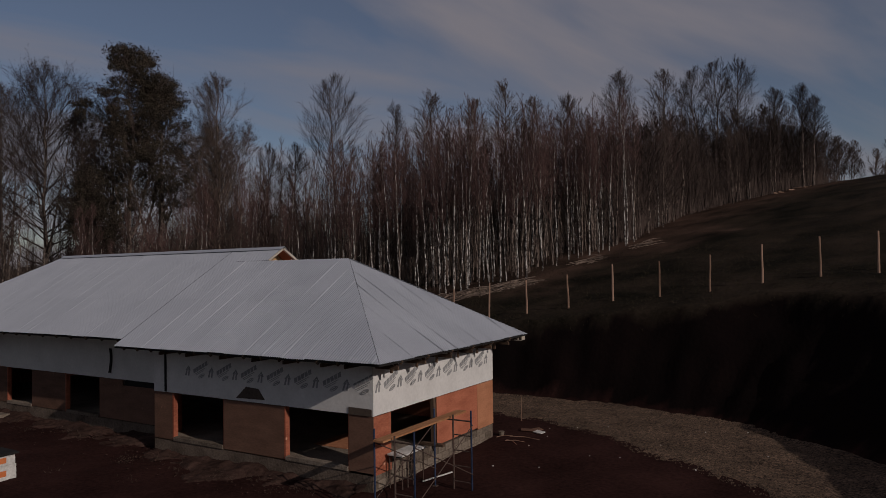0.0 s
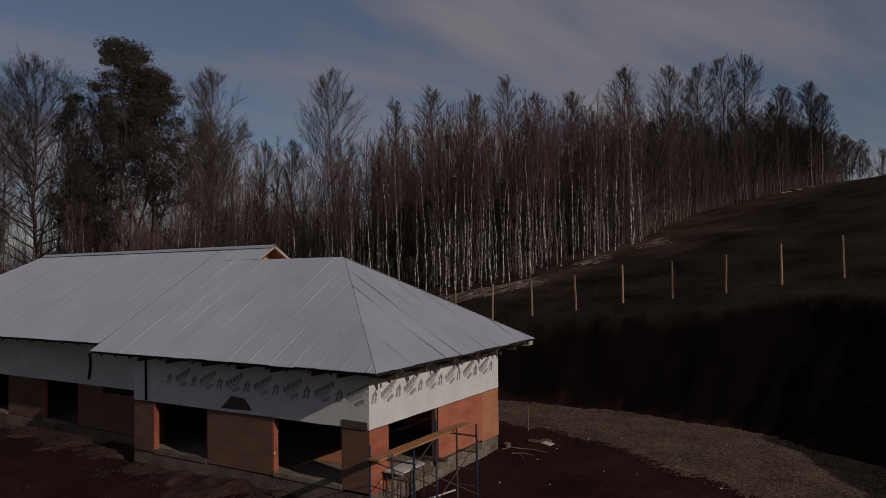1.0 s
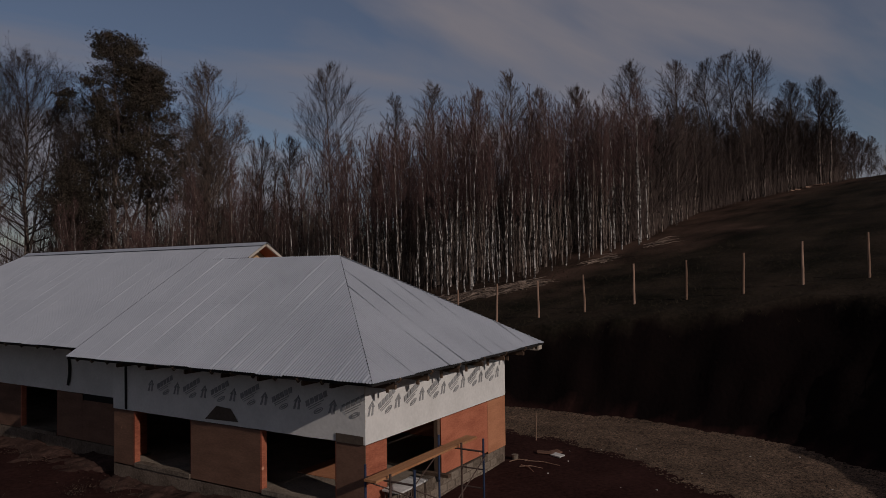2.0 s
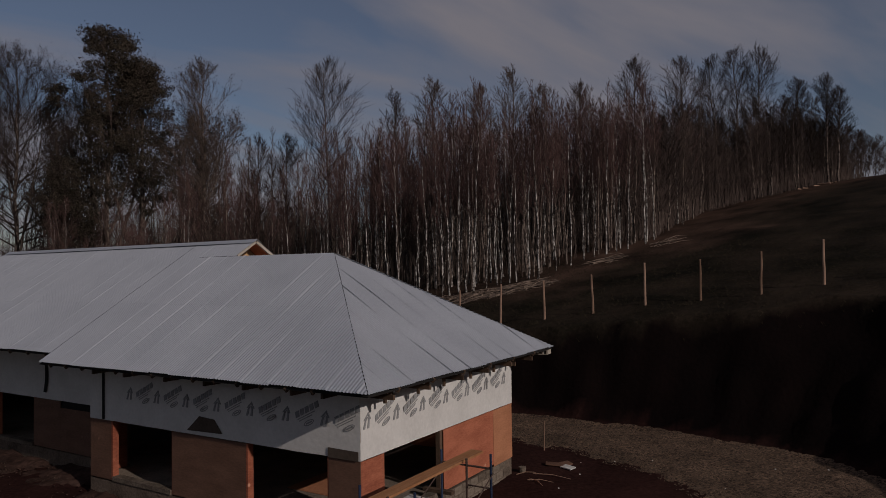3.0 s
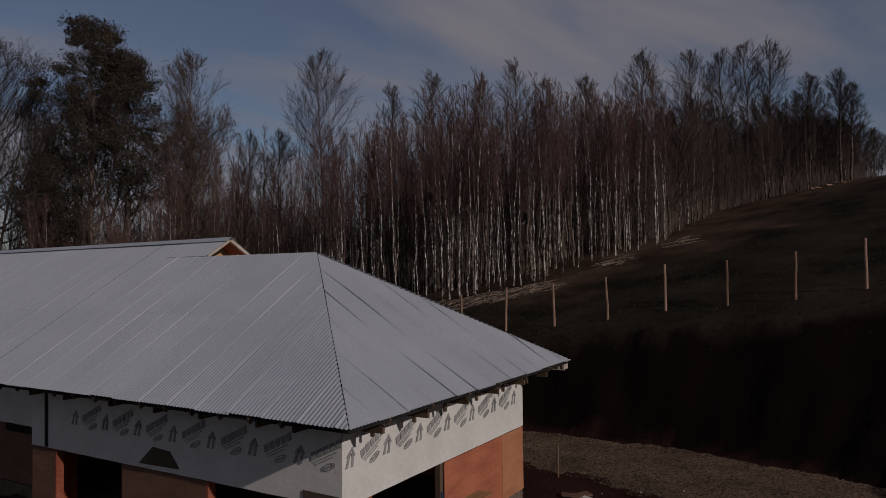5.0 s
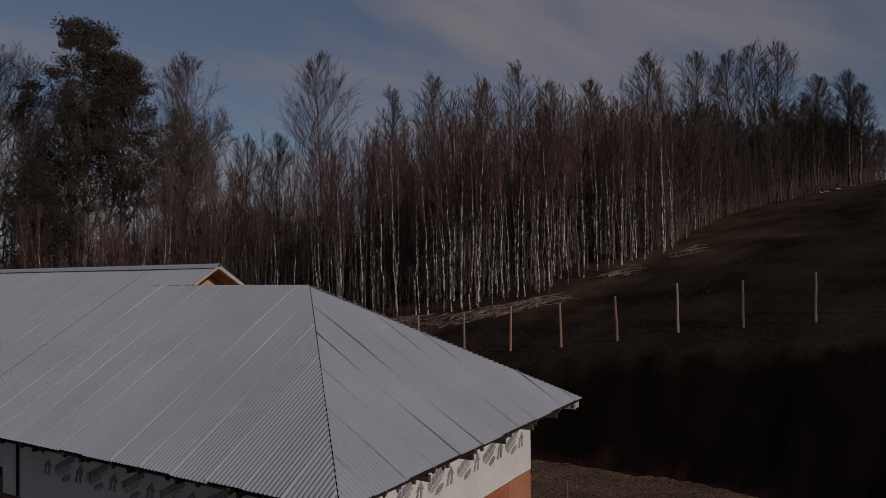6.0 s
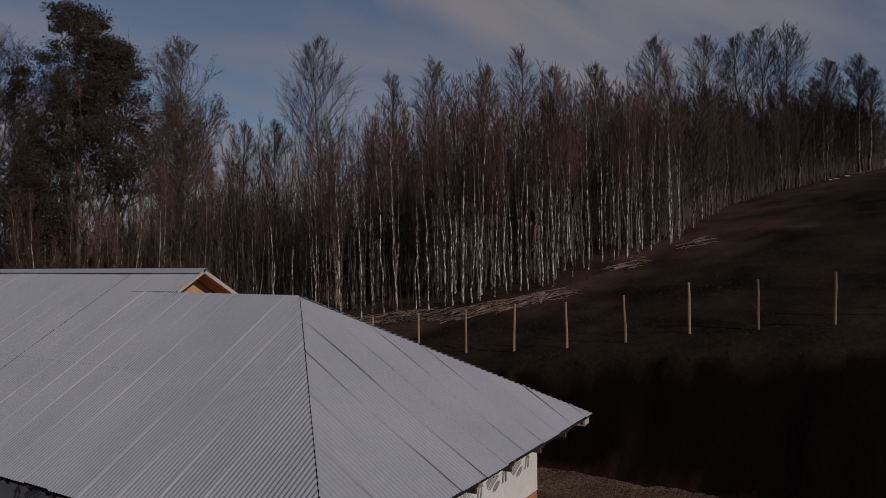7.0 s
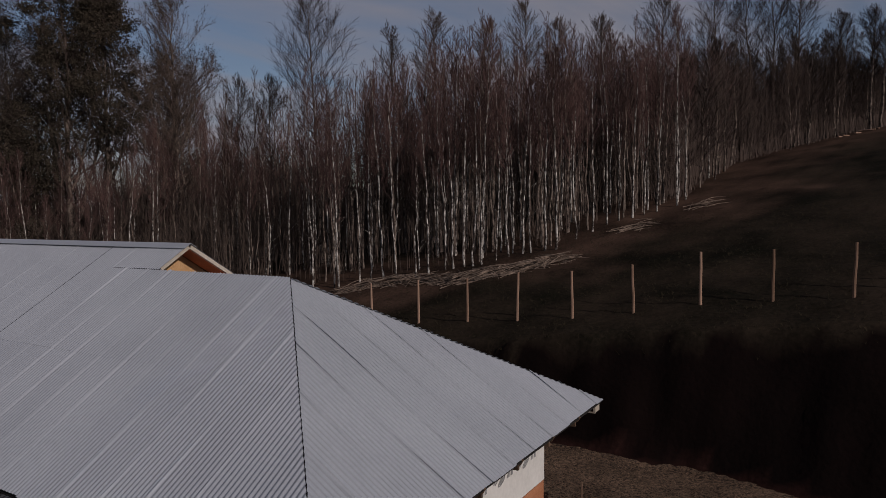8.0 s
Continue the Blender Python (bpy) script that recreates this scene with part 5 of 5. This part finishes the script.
def brush_pile(points, count, width):
    for k in range(count):
        f = yard_rng.random() * (len(points) - 1)
        i = int(f)
        (ax, ay), (bx, by) = points[i], points[i + 1]
        dx, dy = bx - ax, by - ay
        ln = math.hypot(dx, dy)
        off = yard_rng.gauss(0, width)
        x, y = ax + dx * (f - i) - dy / ln * off, ay + dy * (f - i) + dx / ln * off
        a = math.atan2(dy, dx) + yard_rng.gauss(0, 0.5)
        h = max(0.02, (0.45 * math.exp(-(off / width) ** 2)) * yard_rng.random())
        s = yard_rng.uniform(0.6, 2.4)
        ex, ey = math.cos(a) * s / 2, math.sin(a) * s / 2
        sticks.tube([(x - ex, y - ey, ground_z(x - ex, y - ey) + h), (x, y, ground_z(x, y) + h + yard_rng.uniform(0, 0.1)), (x + ex, y + ey, ground_z(x + ex, y + ey) + h)], [yard_rng.uniform(0.012, 0.028), 0.018, 0.007], 4)


brush_pile([(-18.6, 21.9), (-15.7, 22.8), (-13.5, 23.1), (-11.7, 23.0), (-10.1, 23.3), (-8.7, 24.0), (-6.8, 25.4)], 400, 0.27)
brush_pile([(-5.9, 31.6), (-4.8, 32.6)], 22, 0.3)
brush_pile([(-3.3, 36.5), (-2.2, 37.4)], 16, 0.3)
tagged(sticks.part("brush_pile", MAT_STICK), "long pile of cut grey-brown sticks along the wood", "brush pile", kind="stuff")

# tufts of dry grass on the hill and at the foot of the bank
grass = Build()
for k in range(6000):
    x, y = yard_rng.uniform(-16, 14), yard_rng.uniform(13.5, 34)
    d, w = foot_distance(np.array([x]), np.array([y]))
    if d[0] < w[0] * 0.85:
        continue
    z = ground_z(x, y)
    for q in range(3):
        grass.spike((x, y, z - 0.02), (x + yard_rng.uniform(-0.12, 0.12), y + yard_rng.uniform(-0.12, 0.12), z + yard_rng.uniform(0.05, 0.15)), 0.007)
MAT_GRASS = material("dry_grass", (0.014, 0.012, 0.007), (0.050, 0.038, 0.022), 0.4, 0.9, fine=3)
tagged(grass.part("grass", MAT_GRASS), "short dry brown-green grass tufts on the hillside", "grass", kind="stuff")
# bushy young trees that close the wood's end on the hill
bush_rng = random.Random(61)
bush = tree_master("young_tree", 860, MAT_GREY_BARK, MAT_TWIG_DENSE, "bushy leafless young tree with dense dark twigs", "tree", height=7.0, girth=0.05, clear=0.08, limbs=46, subs=6, twigs=7, reach=0.24, fine=0.014, angle=0.9)
for k, (x, y, h) in enumerate(((10.2, 84.5, 5.0), (9.2, 83.0, 7.0), (8.6, 84.5, 8.2), (7.4, 80.5, 8.6), (8.4, 82.0, 7.8), (9.9, 87.0, 6.4), (6.2, 77.5, 8.8), (5.2, 74.5, 9.4), (4.0, 72.0, 9.6), (2.6, 69.5, 9.8),
                               (1.2, 67.0, 10.0), (-0.2, 64.6, 9.8), (-1.8, 62.2, 9.6), (-3.6, 60.0, 9.4), (3.0, 73.5, 10.0), (5.6, 79.0, 9.0), (0.2, 69.0, 10.2), (-4.8, 57.0, 9.2), (10.9, 86.5, 4.2))):
    m = Matrix.Translation((x, y, ground_z(x, y))) @ Matrix.Rotation(bush_rng.uniform(0, 6.28), 4, "Z") @ Matrix.Scale(h / 7.0, 4)
    if k:
        ob = copy_thing(bush, m)
    else:
        ob = bush
        ob.matrix_basis = m
    tagged(ob, group="young trees at the wood's end")
# far trees on the crest
for k, (x, y, h) in enumerate(((12.9, 118, 8.0), (16.2, 120, 12.0), (13.9, 117, 5.5))):
    t = tree_master("far_tree", 900 + k, MAT_GREY_BARK, MAT_TWIG_GREY, "far bare tree on the crest of the hill", "tree", height=h, girth=0.14, clear=0.2, limbs=40, subs=6, twigs=6, reach=0.17, fine=0.02)
    t.matrix_basis = Matrix.Translation((x, y, ground_z(x, y)))
    tagged(t, group="far trees on the crest")

# cut logs at the wood's far end and a short rail fence beyond it
log_rng = random.Random(83)
for k in range(6):
    x, y = 3.2 + 0.62 * k + log_rng.uniform(-0.2, 0.2), 66.0 + 1.25 * k + log_rng.uniform(-0.4, 0.2)
    ln, a = log_rng.uniform(0.7, 1.6), log_rng.uniform(0, 180)
    ob = Build().tube([(-ln / 2, 0, 0.06), (0, 0.03, 0.07), (ln / 2, 0, 0.06)], [0.07, 0.065, 0.06], 8).part("cut_log", MAT_POST)
    ob.matrix_basis = pose(x, y, ground_z(x, y), 0, 0, a)
    tagged(ob, "short brown cut log lying at the edge of the wood", "log", "cut logs by the wood")
rail_fence = thing("rail_fence", "short grey timber rail fence on the crest of the hill", "fence")
for k in range(4):
    x, y = 11.6 + 1.7 * k, 92.0 + 0.6 * k
    Build().box(x - 0.06, x + 0.06, y - 0.06, y + 0.06, ground_z(x, y) - 0.2, ground_z(x, y) + 1.1).part("post", MAT_POST, rail_fence)
for h in (0.55, 0.95):
    for k in range(3):
        x, y = 11.6 + 1.7 * k, 92.0 + 0.6 * k
        Build().beam((x, y - 0.08, ground_z(x, y) + h), (x + 1.7, y + 0.52, ground_z(x + 1.7, y + 0.6) + h), 0.04, 0.13).part("rail", MAT_POST, rail_fence)
